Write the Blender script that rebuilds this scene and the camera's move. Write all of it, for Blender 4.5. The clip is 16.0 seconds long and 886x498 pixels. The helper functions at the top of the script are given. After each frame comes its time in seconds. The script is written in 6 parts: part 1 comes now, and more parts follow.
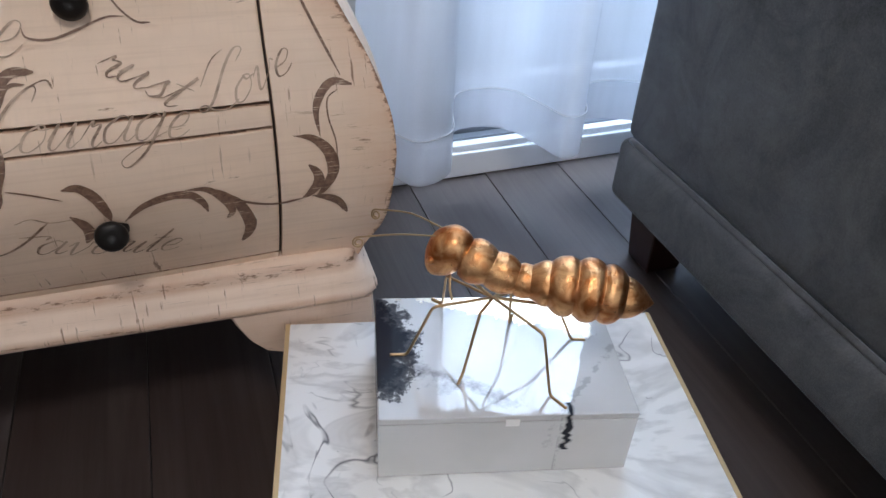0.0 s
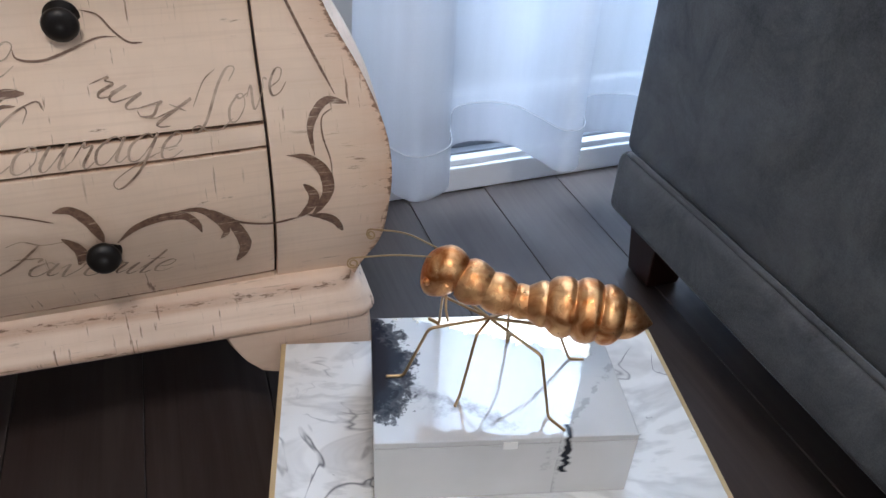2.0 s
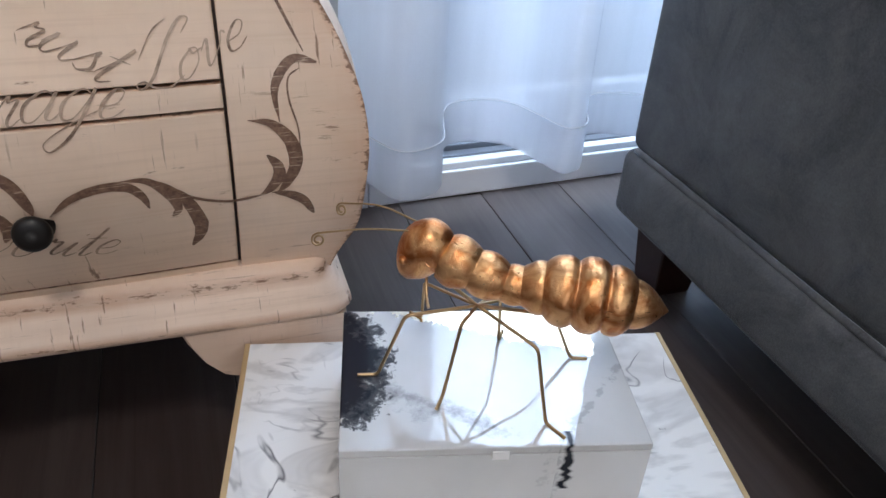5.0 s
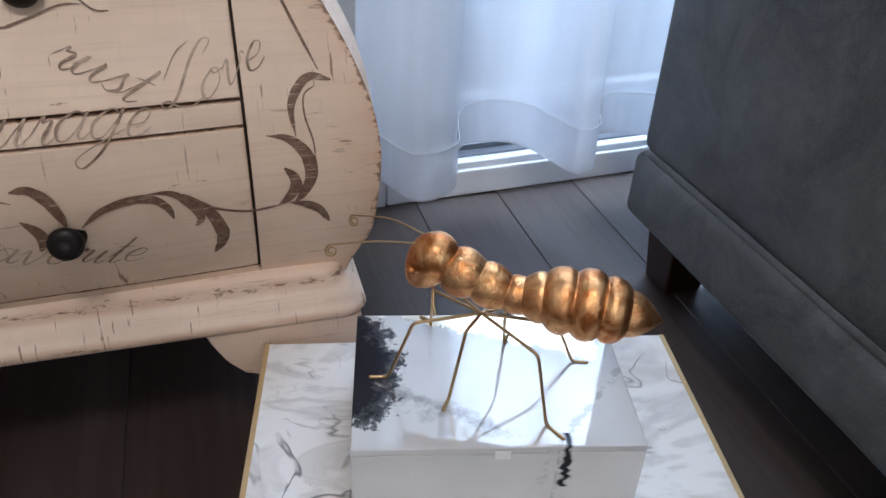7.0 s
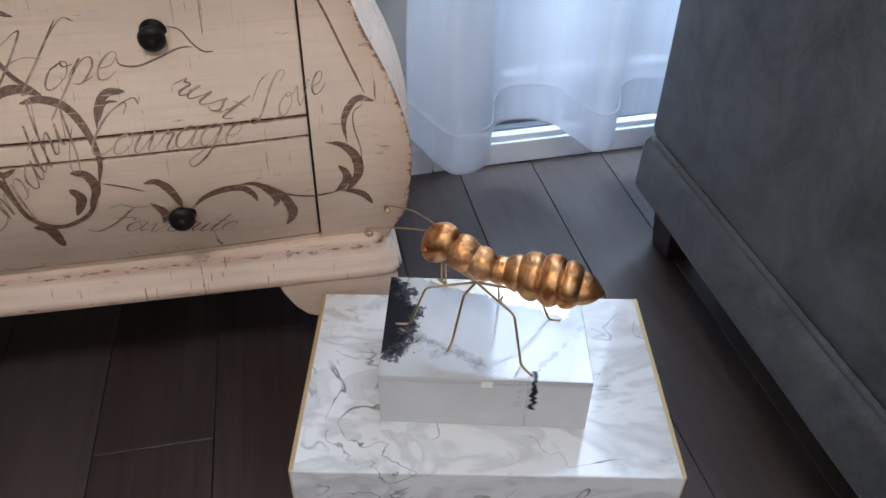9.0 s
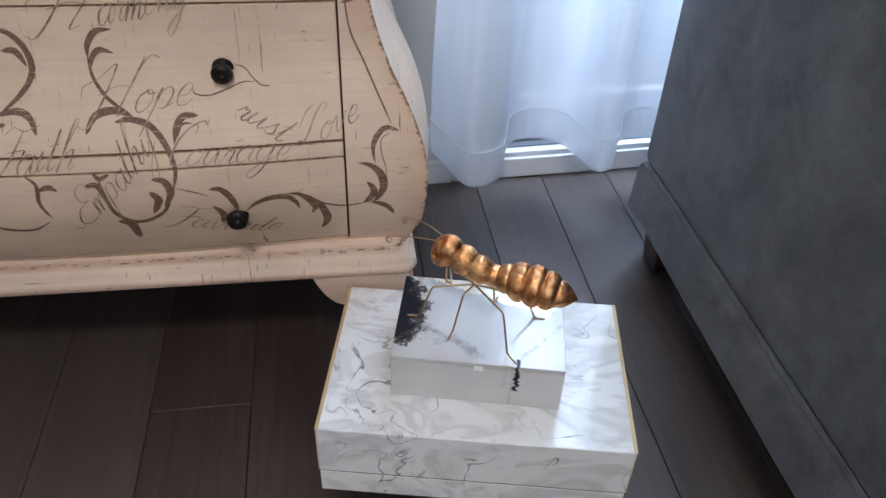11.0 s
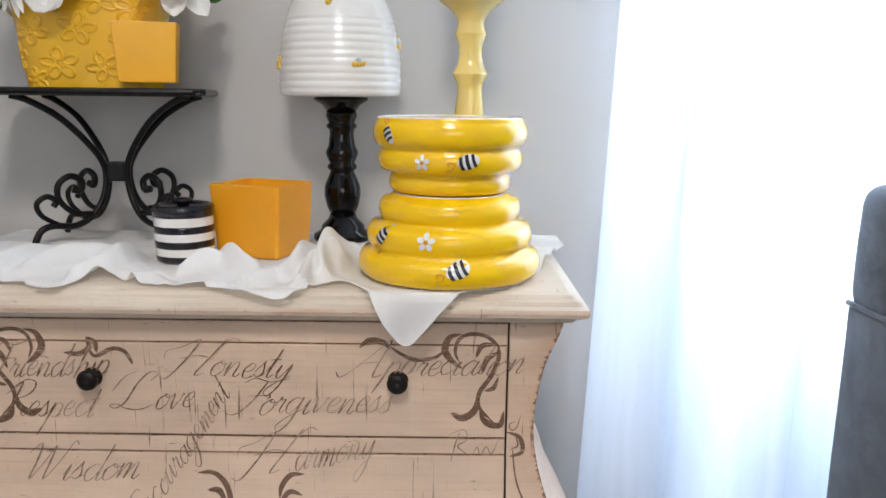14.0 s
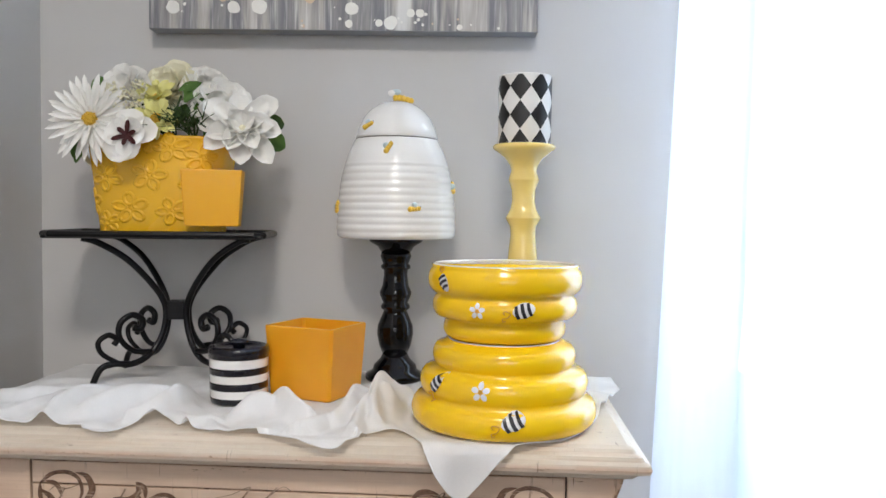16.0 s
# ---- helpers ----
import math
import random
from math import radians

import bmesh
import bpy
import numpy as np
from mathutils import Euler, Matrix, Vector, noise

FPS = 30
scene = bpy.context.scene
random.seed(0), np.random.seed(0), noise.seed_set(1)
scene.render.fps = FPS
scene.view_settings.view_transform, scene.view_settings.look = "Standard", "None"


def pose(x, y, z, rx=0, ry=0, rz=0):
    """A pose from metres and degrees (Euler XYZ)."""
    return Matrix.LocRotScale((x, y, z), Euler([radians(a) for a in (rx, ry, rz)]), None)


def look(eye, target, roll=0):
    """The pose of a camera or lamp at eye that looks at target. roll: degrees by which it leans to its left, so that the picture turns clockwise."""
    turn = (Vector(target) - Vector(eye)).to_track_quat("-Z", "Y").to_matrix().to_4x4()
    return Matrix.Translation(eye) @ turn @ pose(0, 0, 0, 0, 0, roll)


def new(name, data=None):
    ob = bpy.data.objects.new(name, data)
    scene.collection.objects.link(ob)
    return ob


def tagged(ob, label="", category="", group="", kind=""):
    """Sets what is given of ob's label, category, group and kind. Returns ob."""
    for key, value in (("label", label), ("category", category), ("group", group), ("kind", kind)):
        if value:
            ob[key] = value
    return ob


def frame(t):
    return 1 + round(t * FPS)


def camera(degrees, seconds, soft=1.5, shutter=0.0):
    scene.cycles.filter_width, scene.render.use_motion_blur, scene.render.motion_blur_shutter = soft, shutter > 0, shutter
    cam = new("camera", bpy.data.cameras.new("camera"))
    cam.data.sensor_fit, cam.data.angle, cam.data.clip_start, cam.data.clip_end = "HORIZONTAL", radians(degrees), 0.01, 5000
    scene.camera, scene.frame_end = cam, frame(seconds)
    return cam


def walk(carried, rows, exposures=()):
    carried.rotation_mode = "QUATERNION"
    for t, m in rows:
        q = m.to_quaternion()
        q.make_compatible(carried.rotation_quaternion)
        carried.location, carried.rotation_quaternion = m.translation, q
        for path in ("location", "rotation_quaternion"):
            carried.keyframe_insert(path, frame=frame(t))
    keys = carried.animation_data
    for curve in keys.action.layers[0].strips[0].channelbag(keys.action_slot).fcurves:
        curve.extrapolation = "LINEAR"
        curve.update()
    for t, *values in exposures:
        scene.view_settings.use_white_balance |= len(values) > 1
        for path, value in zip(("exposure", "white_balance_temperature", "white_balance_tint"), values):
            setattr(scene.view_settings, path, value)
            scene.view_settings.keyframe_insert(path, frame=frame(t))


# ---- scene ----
cam = camera(60.3, 16.0)
PATH = [
    (0, (0.275, -1.041, 0.678), (0.834, 0.487, -0.484), 3.9),
    (0.5, (0.278, -1.04, 0.68), (0.842, 0.491, -0.476), 3.8),
    (1, (0.284, -1.039, 0.678), (0.845, 0.498, -0.473), 3.6),
    (1.5, (0.284, -1.035, 0.676), (0.842, 0.504, -0.473), 3.6),
    (2, (0.282, -1.032, 0.681), (0.842, 0.511, -0.461), 3.5),
    (2.5, (0.283, -1.028, 0.677), (0.849, 0.524, -0.45), 3.2),
    (3, (0.298, -1.014, 0.653), (0.876, 0.553, -0.447), 3.0),
    (3.5, (0.311, -0.999, 0.608), (0.902, 0.578, -0.471), 3.5),
    (4, (0.317, -0.994, 0.602), (0.902, 0.59, -0.47), 3.6),
    (6.5, (0.31, -0.992, 0.61), (0.839, 0.606, -0.47), 3.2),
    (7, (0.32, -1.01, 0.632), (0.823, 0.581, -0.471), 2.7),
    (7.5, (0.328, -1.038, 0.666), (0.749, 0.523, -0.511), 1.5),
    (8, (0.341, -1.069, 0.696), (0.698, 0.479, -0.518), 0.5),
    (8.5, (0.339, -1.106, 0.736), (0.663, 0.428, -0.507), 0.8),
    (9, (0.333, -1.154, 0.78), (0.644, 0.383, -0.461), 1.1),
    (11.5, (0.332, -1.282, 0.902), (0.552, 0.26, -0.353), 2.2),
    (12, (0.339, -1.281, 0.909), (0.522, 0.274, -0.335), 1.8),
    (12.5, (0.327, -1.27, 0.935), (0.453, 0.401, -0.157), 2.6),
    (13, (0.297, -1.281, 0.959), (0.367, 0.544, 0.142), 1.3),
    (13.5, (0.274, -1.283, 1.002), (0.301, 0.611, 0.363), 1.1),
    (14, (0.254, -1.301, 1.005), (0.244, 0.662, 0.618), 0.6),
    (14.5, (0.238, -1.301, 1.041), (0.224, 0.681, 0.777), 0.4),
    (15, (0.231, -1.296, 1.039), (0.192, 0.7, 0.909), 0.6),
    (15.5, (0.234, -1.294, 1.038), (0.15, 0.703, 0.947), 0.7),
    (16, (0.242, -1.296, 1.04), (0.109, 0.698, 0.959), 0.7),
]
EXPOSE = [(0, -0.12, 6150, 11), (2, -0.06, 6150, 11), (4, -0.05, 6150, 11), (7, -0.13, 6130, 11), (9, -0.20, 6110, 11), (11.5, -0.10, 6150, 11), (12.5, 0.05, 6220, 11), (13, 0.13, 6310, 11), (14, 0.22, 6380, 10.5), (16, 0.20, 6380, 10.5)]
walk(cam, [(t, look(eye, target, roll)) for t, eye, target, roll in PATH], EXPOSE)
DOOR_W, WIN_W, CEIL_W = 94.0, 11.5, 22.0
# the room stands a few degrees askew to the chest
PIVOT = (0.53, 0.055, 0.0)
ROOM = Matrix.Translation(PIVOT) @ Matrix.Rotation(radians(3.43), 4, "Z") @ Matrix.Translation((-PIVOT[0], -PIVOT[1], 0.0))

# ---------------------------------------------------------------- world and light
world = bpy.data.worlds.new("sky")
scene.world = world
world.use_nodes = True
wn = world.node_tree.nodes
sky = wn.new("ShaderNodeTexSky")
sky.sky_type = "NISHITA"
sky.sun_disc = False
sky.sun_elevation = radians(42)
sky.sun_rotation = radians(200)
wn["Background"].inputs[1].default_value = 0.14
world.node_tree.links.new(sky.outputs[0], wn["Background"].inputs[0])


def lamp(name, kind, energy, colour, m, size=1.0, size_y=None, angle=0.1):
    data = bpy.data.lights.new(name, kind)
    data.energy, data.color = energy, colour
    if kind == "AREA":
        data.shape, data.size, data.size_y = "RECTANGLE", size, size_y or size
    if kind == "SUN":
        data.angle = angle
    ob = new(name, data)
    ob.matrix_world = m
    return ob


lamp("sun", "SUN", 1.2, (1.0, 0.96, 0.9), look((0, 0, 0), (-0.25, 0.75, -0.75)), angle=radians(12))
# daylight in the opening of the patio door
lamp("door_daylight", "AREA", DOOR_W, (0.71, 0.855, 1.0), ROOM @ look((1.655, 0.24, 1.39), (1.655, -2.0, 1.08)), 1.75, 1.34)
# daylight in the opening of the window in the opposite wall
lamp("window_daylight", "AREA", WIN_W, (1.0, 0.972, 0.95), ROOM @ look((0.275, -4.30, 1.52), (0.275, 0.0, 0.9)), 1.6, 1.15)
# an unseen ceiling light in the room, inferred from highlights on the bowls
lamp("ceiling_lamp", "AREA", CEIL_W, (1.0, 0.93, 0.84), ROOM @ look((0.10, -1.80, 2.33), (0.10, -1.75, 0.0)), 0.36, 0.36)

# ---------------------------------------------------------------- material helpers


def rgb(r, g, b):
    return tuple(((c / 255) / 12.92 if c / 255 < 0.04045 else ((c / 255 + 0.055) / 1.055) ** 2.4) for c in (r, g, b)) + (1.0,)


class Nodes:
    """A short way to write a node material."""

    def __init__(self, name):
        self.m = bpy.data.materials.new(name)
        self.m.use_nodes = True
        self.t = self.m.node_tree
        self.b = self.t.nodes["Principled BSDF"]
        self.out = self.t.nodes["Material Output"]
        self.co = self.add("ShaderNodeTexCoord")

    def add(self, kind, **props):
        n = self.t.nodes.new(kind)
        for k, v in props.items():
            n.inputs[k].default_value = v
        return n

    def link(self, a, b):
        self.t.links.new(a, b)

    def mapped(self, scale, source=None):
        mp = self.add("ShaderNodeMapping")
        mp.inputs["Scale"].default_value = scale
        self.link(source or self.co.outputs["Object"], mp.inputs["Vector"])
        return mp.outputs[0]

    def noise(self, vector, scale, detail=4.0, rough=0.55, distortion=0.0):
        n = self.add("ShaderNodeTexNoise", Scale=scale, Detail=detail, Roughness=rough, Distortion=distortion)
        self.link(vector, n.inputs["Vector"])
        return n.outputs["Fac"]

    def ramp(self, fac, *stops):
        n = self.t.nodes.new("ShaderNodeValToRGB")
        e = n.color_ramp.elements
        while len(e) < len(stops):
            e.new(0.5)
        for el, (p, c) in zip(e, stops):
            el.position = p
            el.color = c if isinstance(c, tuple) else (c, c, c, 1)
        self.link(fac, n.inputs[0])
        return n.outputs[0]

    def mix(self, fac, a, b, blend="MIX"):
        n = self.t.nodes.new("ShaderNodeMix")
        n.data_type, n.blend_type = "RGBA", blend
        for value, socket in ((fac, n.inputs[0]), (a, n.inputs[6]), (b, n.inputs[7])):
            if isinstance(value, (tuple, float, int)):
                socket.default_value = value
            else:
                self.link(value, socket)
        return n.outputs[2]

    def maths(self, op, a, b=None, c=None):
        n = self.t.nodes.new("ShaderNodeMath")
        n.operation = op
        for i, v in enumerate((a, b, c)):
            if v is None:
                continue
            if isinstance(v, (float, int)):
                n.inputs[i].default_value = v
            else:
                self.link(v, n.inputs[i])
        return n.outputs[0]

    def axes(self, vector=None):
        n = self.t.nodes.new("ShaderNodeSeparateXYZ")
        self.link(vector or self.co.outputs["Object"], n.inputs[0])
        return n.outputs

    def attribute(self, name):
        n = self.t.nodes.new("ShaderNodeAttribute")
        n.attribute_name = name
        return n.outputs["Fac"]

    def random(self):
        return self.t.nodes.new("ShaderNodeObjectInfo").outputs["Random"]

    def bump(self, height, strength=0.3, distance=0.002):
        n = self.add("ShaderNodeBump", Strength=strength, Distance=distance)
        self.link(height, n.inputs["Height"])
        self.link(n.outputs[0], self.b.inputs["Normal"])

    def set(self, **props):
        names = {"colour": "Base Color", "rough": "Roughness", "metal": "Metallic", "coat": "Coat Weight", "coat_rough": "Coat Roughness",
                 "sheen": "Sheen Weight", "sheen_rough": "Sheen Roughness", "trans": "Transmission Weight", "ior": "IOR", "spec": "Specular IOR Level",
                 "sub": "Subsurface Weight", "sub_scale": "Subsurface Scale"}
        for k, v in props.items():
            s = self.b.inputs[names[k]]
            if isinstance(v, (tuple, float, int)):
                s.default_value = v
            else:
                self.link(v, s)
        return self


def simple(name, colour, rough=0.5, metal=0.0, coat=0.0, grain=60.0, vary=0.08, bump=0.1):
    """A plain surface with slight unevenness at two scales."""
    n = Nodes(name)
    v = n.co.outputs["Object"]
    broad, fine = n.noise(v, grain * 0.12, 3), n.noise(v, grain, 5)
    dark = tuple(c * (1 - 2 * vary) for c in colour[:3]) + (1,)
    light = tuple(min(1, c * (1 + vary)) for c in colour[:3]) + (1,)
    n.set(colour=n.mix(n.mix(0.5, broad, fine), dark, light), metal=metal, coat=coat, rough=n.ramp(broad, (0.3, max(0.02, rough - 0.06)), (0.7, min(1, rough + 0.06))))
    if bump:
        n.bump(fine, bump, 0.001)
    return n.m


# chest: antique cream paint, brushed, rubbed through to brown on edges
def chest_paint(name, wear=1.0, tone=(218, 192, 168), scuff=0.015):
    n = Nodes(name)
    v = n.co.outputs["Object"]
    broad = n.noise(n.mapped((3, 3, 7)), 2.0, 4)
    brush = n.noise(n.mapped((5, 40, 260)), 1.0, 5, 0.6)
    cross = n.noise(n.mapped((260, 40, 9)), 1.0, 4, 0.6)
    a, b = rgb(*(c * 0.95 for c in tone)), rgb(*(min(255, c * 1.05) for c in tone))
    base = n.mix(n.ramp(broad, (0.3, 0.0), (0.7, 1.0)), a, b)
    base = n.mix(n.ramp(brush, (0.34, 0.26), (0.50, 0.0)), base, rgb(196, 166, 142))
    base = n.mix(n.ramp(cross, (0.32, 0.12), (0.46, 0.0)), base, rgb(200, 174, 152))
    specks = n.noise(n.mapped((26, 30, 150)), 1.0, 6, 0.7)
    patch = n.noise(v, 9.0, 3)
    rub = n.maths("MULTIPLY", n.ramp(specks, (0.63 - 0.4 * scuff, 0.0), (0.70 - 0.4 * scuff, 1.0)), n.ramp(patch, (0.50 - scuff, 0.0), (0.64 - scuff, 1.0)))
    long_scratch = n.noise(n.mapped((8, 60, 420)), 1.0, 5, 0.7)
    rub = n.maths("MAXIMUM", rub, n.maths("MULTIPLY", n.ramp(long_scratch, (0.70 - 1.7 * scuff, 0.0), (0.75 - 1.7 * scuff, 0.8)), n.ramp(n.noise(v, 9.0, 3), (0.38, 0.0), (0.56, 1.0))))
    ticks = n.maths("MULTIPLY", n.ramp(cross, (0.63, 0.0), (0.69, 0.8)), n.ramp(n.noise(v, 15.0, 2), (0.50, 0.0), (0.58, 1.0)))
    edge = n.ramp(n.maths("ADD", n.noise(n.mapped((60, 60, 170)), 1.0, 6, 0.75), n.maths("MULTIPLY", n.attribute("wear"), 0.34)), (0.78, 0.0), (0.87, 0.9))
    all_wear = n.maths("MINIMUM", n.maths("MULTIPLY", n.maths("ADD", n.maths("ADD", rub, ticks), edge), wear), 0.85)
    base = n.mix(n.maths("MULTIPLY", n.ramp(n.attribute("wear"), (0.0, 0.0), (0.6, 0.55)), n.ramp(n.noise(n.mapped((20, 20, 60)), 1.0, 5, 0.65), (0.32, 0.3), (0.62, 1.0))), base, rgb(196, 150, 118))
    n.set(colour=n.mix(all_wear, base, rgb(112, 78, 56)), rough=n.ramp(brush, (0.3, 0.62), (0.7, 0.5)), spec=0.35)
    n.bump(n.mix(0.4, brush, cross), 0.14, 0.001)
    return n.m


CREAM = chest_paint("cream_chest_paint")
CREAM_TOP = chest_paint("cream_top_paint", 0.6, (212, 199, 181), 0.025)
CREAM_WORN = chest_paint("worn_base_paint", 1.0, (222, 198, 178), 0.045)
GAP = simple("dark_gap", rgb(46, 32, 24), 0.8)

n = Nodes("brown_ornament_paint")
v = n.co.outputs["Object"]
streak = n.noise(n.mapped((240, 60, 240)), 1.0, 5, 0.7)
drybrush = n.noise(n.mapped((40, 40, 620)), 1.0, 3, 0.6)
col = n.mix(n.ramp(streak, (0.38, 0.0), (0.68, 0.6)), rgb(98, 71, 56), rgb(156, 122, 98))
col = n.mix(n.ramp(drybrush, (0.60, 0.0), (0.66, 0.6)), col, rgb(206, 182, 158))
n.set(colour=col, rough=0.6)
ORNAMENT = n.m
n = Nodes("faded_lettering_paint")
streak = n.noise(n.mapped((90, 60, 300)), 1.0, 5, 0.7)
worn = n.ramp(n.noise(n.mapped((22, 22, 34)), 1.0, 3), (0.46, 0.0), (0.60, 0.62))
n.set(colour=n.mix(worn, n.mix(n.ramp(streak, (0.42, 0.0), (0.66, 1.0)), rgb(102, 79, 63), rgb(172, 143, 119)), rgb(200, 175, 152)), rough=0.6)
LETTER = n.m
KNOB = simple("dark_bronze", rgb(34, 30, 28), 0.38, 0.6, 0.2, 80, 0.2)

# floor planks: dark laminate with a long grain
n = Nodes("dark_laminate")
shift = n.t.nodes.new("ShaderNodeVectorMath")
shift.operation = "ADD"
wide = n.t.nodes.new("ShaderNodeCombineXYZ")
rnd = n.random()
n.link(n.maths("MULTIPLY", rnd, 37.0), wide.inputs[0])
n.link(n.maths("MULTIPLY", rnd, 19.0), wide.inputs[1])
n.link(n.co.outputs["Object"], shift.inputs[0])
n.link(wide.outputs[0], shift.inputs[1])
v = shift.outputs[0]
grain = n.noise(n.mapped((70, 3.2, 20), v), 1.0, 6, 0.65, 0.6)
cloud = n.noise(n.mapped((9, 1.6, 9), v), 1.0, 4, 0.6, 0.8)
col = n.mix(n.ramp(grain, (0.32, 0.0), (0.68, 1.0)), rgb(48, 37, 34), rgb(76, 65, 62))
col = n.mix(n.ramp(cloud, (0.35, 0.5), (0.62, 0.0)), col, rgb(52, 37, 34))
col = n.mix(n.maths("MULTIPLY", n.maths("POWER", rnd, 3.0), 0.45), col, rgb(104, 95, 92))
n.set(colour=col, rough=n.ramp(grain, (0.3, 0.46), (0.7, 0.34)), spec=0.85)
n.bump(grain, 0.25, 0.0008)
PLANK = n.m
UNDER = simple("plank_joint", rgb(16, 14, 13), 0.8)

n = Nodes("grey_wall_paint")
v = n.co.outputs["Object"]
n.set(colour=n.mix(n.noise(v, 1.2, 3), rgb(197, 195, 193), rgb(206, 204, 201)), rough=0.75, spec=0.3)
n.bump(n.noise(v, 420, 3), 0.12, 0.0006)
WALL = n.m
CEIL = simple("white_ceiling_paint", rgb(236, 235, 232), 0.85, grain=200)
TRIM = simple("white_trim", rgb(232, 234, 238), 0.38, 0, 0.1, 30, 0.03, 0.03)
TRACK = simple("grey_track", rgb(128, 132, 140), 0.4, 0.3, 0, 60, 0.05)

n = Nodes("window_glass")
n.set(colour=(1, 1, 1, 1), rough=0.0, trans=1.0, ior=1.45)
GLASS = n.m

# sheer voile: part of the light passes straight, the rest is scattered
def voile(name, clear, tint, through_light=0.45):
    n = Nodes(name)
    weave = n.noise(n.mapped((900, 900, 900)), 1.0, 2)
    drift = n.noise(n.mapped((14, 14, 1.2)), 1.0, 3)
    diff, trn, clr = n.add("ShaderNodeBsdfDiffuse", Color=tint), n.add("ShaderNodeBsdfTranslucent", Color=tint), n.add("ShaderNodeBsdfTransparent")
    m1, m2 = n.add("ShaderNodeMixShader"), n.add("ShaderNodeMixShader")
    m1.inputs[0].default_value = through_light
    n.link(diff.outputs[0], m1.inputs[1])
    n.link(trn.outputs[0], m1.inputs[2])
    n.link(n.maths("ADD", n.ramp(drift, (0.3, clear - 0.07), (0.7, clear + 0.07)), n.ramp(weave, (0.3, -0.05), (0.7, 0.05))), m2.inputs[0])
    n.link(m1.outputs[0], m2.inputs[1])
    n.link(clr.outputs[0], m2.inputs[2])
    n.link(m2.outputs[0], n.out.inputs[0])
    return n.m


SHEER = voile("white_voile", 0.17, rgb(236, 242, 252), 0.36)
HEM = voile("white_voile_hem", 0.50, rgb(240, 243, 250))
SEAM_THREAD = simple("white_thread", rgb(240, 243, 250), 0.7)
CLOTH = voile("white_chiffon", 0.15, rgb(252, 252, 252), 0.15)

# sofa: dark grey suede-like microfibre, with brushed patches
n = Nodes("grey_microfibre")
v = n.co.outputs["Object"]
nap = n.noise(n.mapped((9, 9, 9)), 1.0, 9, 0.74, 0.5)
fine = n.noise(v, 460, 4, 0.75)
n.set(colour=n.mix(n.ramp(n.mix(0.3, nap, fine), (0.36, 0.0), (0.64, 1.0)), rgb(58, 59, 62), rgb(102, 103, 106)), rough=0.9, sheen=0.65, sheen_rough=0.4, spec=0.2)
n.b.inputs["Sheen Tint"].default_value = rgb(190, 196, 206)
n.bump(n.mix(0.35, fine, nap), 0.5, 0.0018)
SOFA = n.m
LEG = simple("dark_stained_wood", rgb(52, 24, 18), 0.35, 0, 0.2, 50, 0.2)

# gold leaf, creased
n = Nodes("gold_leaf")
v = n.co.outputs["Object"]
crease = n.noise(v, 300, 4, 0.6, 1.2)
big = n.noise(v, 62, 3, 0.55, 1.2)
n.set(colour=n.mix(n.ramp(big, (0.35, 0.0), (0.65, 1.0)), rgb(186, 114, 62), rgb(234, 184, 130)), metal=1.0, rough=n.ramp(crease, (0.3, 0.26), (0.7, 0.42)))
n.bump(n.mix(0.68, big, crease), 0.46, 0.0015)
GOLD_LEAF = n.m
WIRE = simple("brass_wire", rgb(196, 164, 122), 0.34, 0.95, 0, 200, 0.1)
GOLD_EDGE = simple("gold_edge", rgb(212, 184, 140), 0.45, 0.4, 0, 60, 0.1)

# white marbled paper, lacquered: long grey swirls and thin lines
n = Nodes("marbled_lacquer")
v = n.co.outputs["Object"]
swirl = n.noise(n.mapped((5, 8, 8)), 1.0, 4, 0.5, 2.4)
band = n.ramp(swirl, (0.30, 0.0), (0.40, 0.6), (0.47, 0.0), (0.56, 0.0), (0.60, 0.5), (0.66, 0.0))
ridge = n.maths("ABSOLUTE", n.maths("SUBTRACT", n.noise(n.mapped((9, 11, 9)), 1.0, 3, 0.5, 1.6), 0.5))
line = n.maths("MULTIPLY", n.ramp(ridge, (0.0, 1.0), (0.011, 0.0)), n.ramp(n.noise(v, 14, 3), (0.46, 0.0), (0.60, 1.0)))
fleck = n.maths("MULTIPLY", n.ramp(n.noise(v, 95, 4, 0.6), (0.68, 0.0), (0.73, 1.0)), n.ramp(n.noise(v, 16, 2), (0.55, 0.0), (0.66, 1.0)))
col = n.mix(n.maths("MULTIPLY", band, 0.8), rgb(238, 237, 236), rgb(178, 176, 176))
col = n.mix(line, col, rgb(112, 112, 118))
col = n.mix(fleck, col, rgb(60, 60, 66))
n.set(colour=col, rough=0.22, coat=0.8, coat_rough=0.04)
n.b.inputs["Coat IOR"].default_value = 1.5
MARBLE = n.m

# white lacquer with an ink cloud in one corner of the lid, torn pale gold foil along the back and an ink vein over the front edge
n = Nodes("inked_white_lacquer")
v = n.co.outputs["Object"]
x, y, z = n.axes()
wob = n.mix(0.36, n.noise(v, 38, 6, 0.6), n.noise(v, 170, 8, 0.66, 0.6))
far = n.maths("POWER", n.maths("ADD", n.maths("POWER", n.maths("DIVIDE", n.maths("ADD", x, 0.108), 0.040), 2.0), n.maths("POWER", n.maths("DIVIDE", n.maths("SUBTRACT", y, 0.012), 0.064), 2.0)), 0.5)
cloud = n.ramp(n.maths("ADD", far, n.maths("MULTIPLY", n.maths("SUBTRACT", wob, 0.5), 2.0)), (0.72, 1.0), (0.92, 0.90), (1.08, 0.46), (1.28, 0.14), (1.55, 0.0))
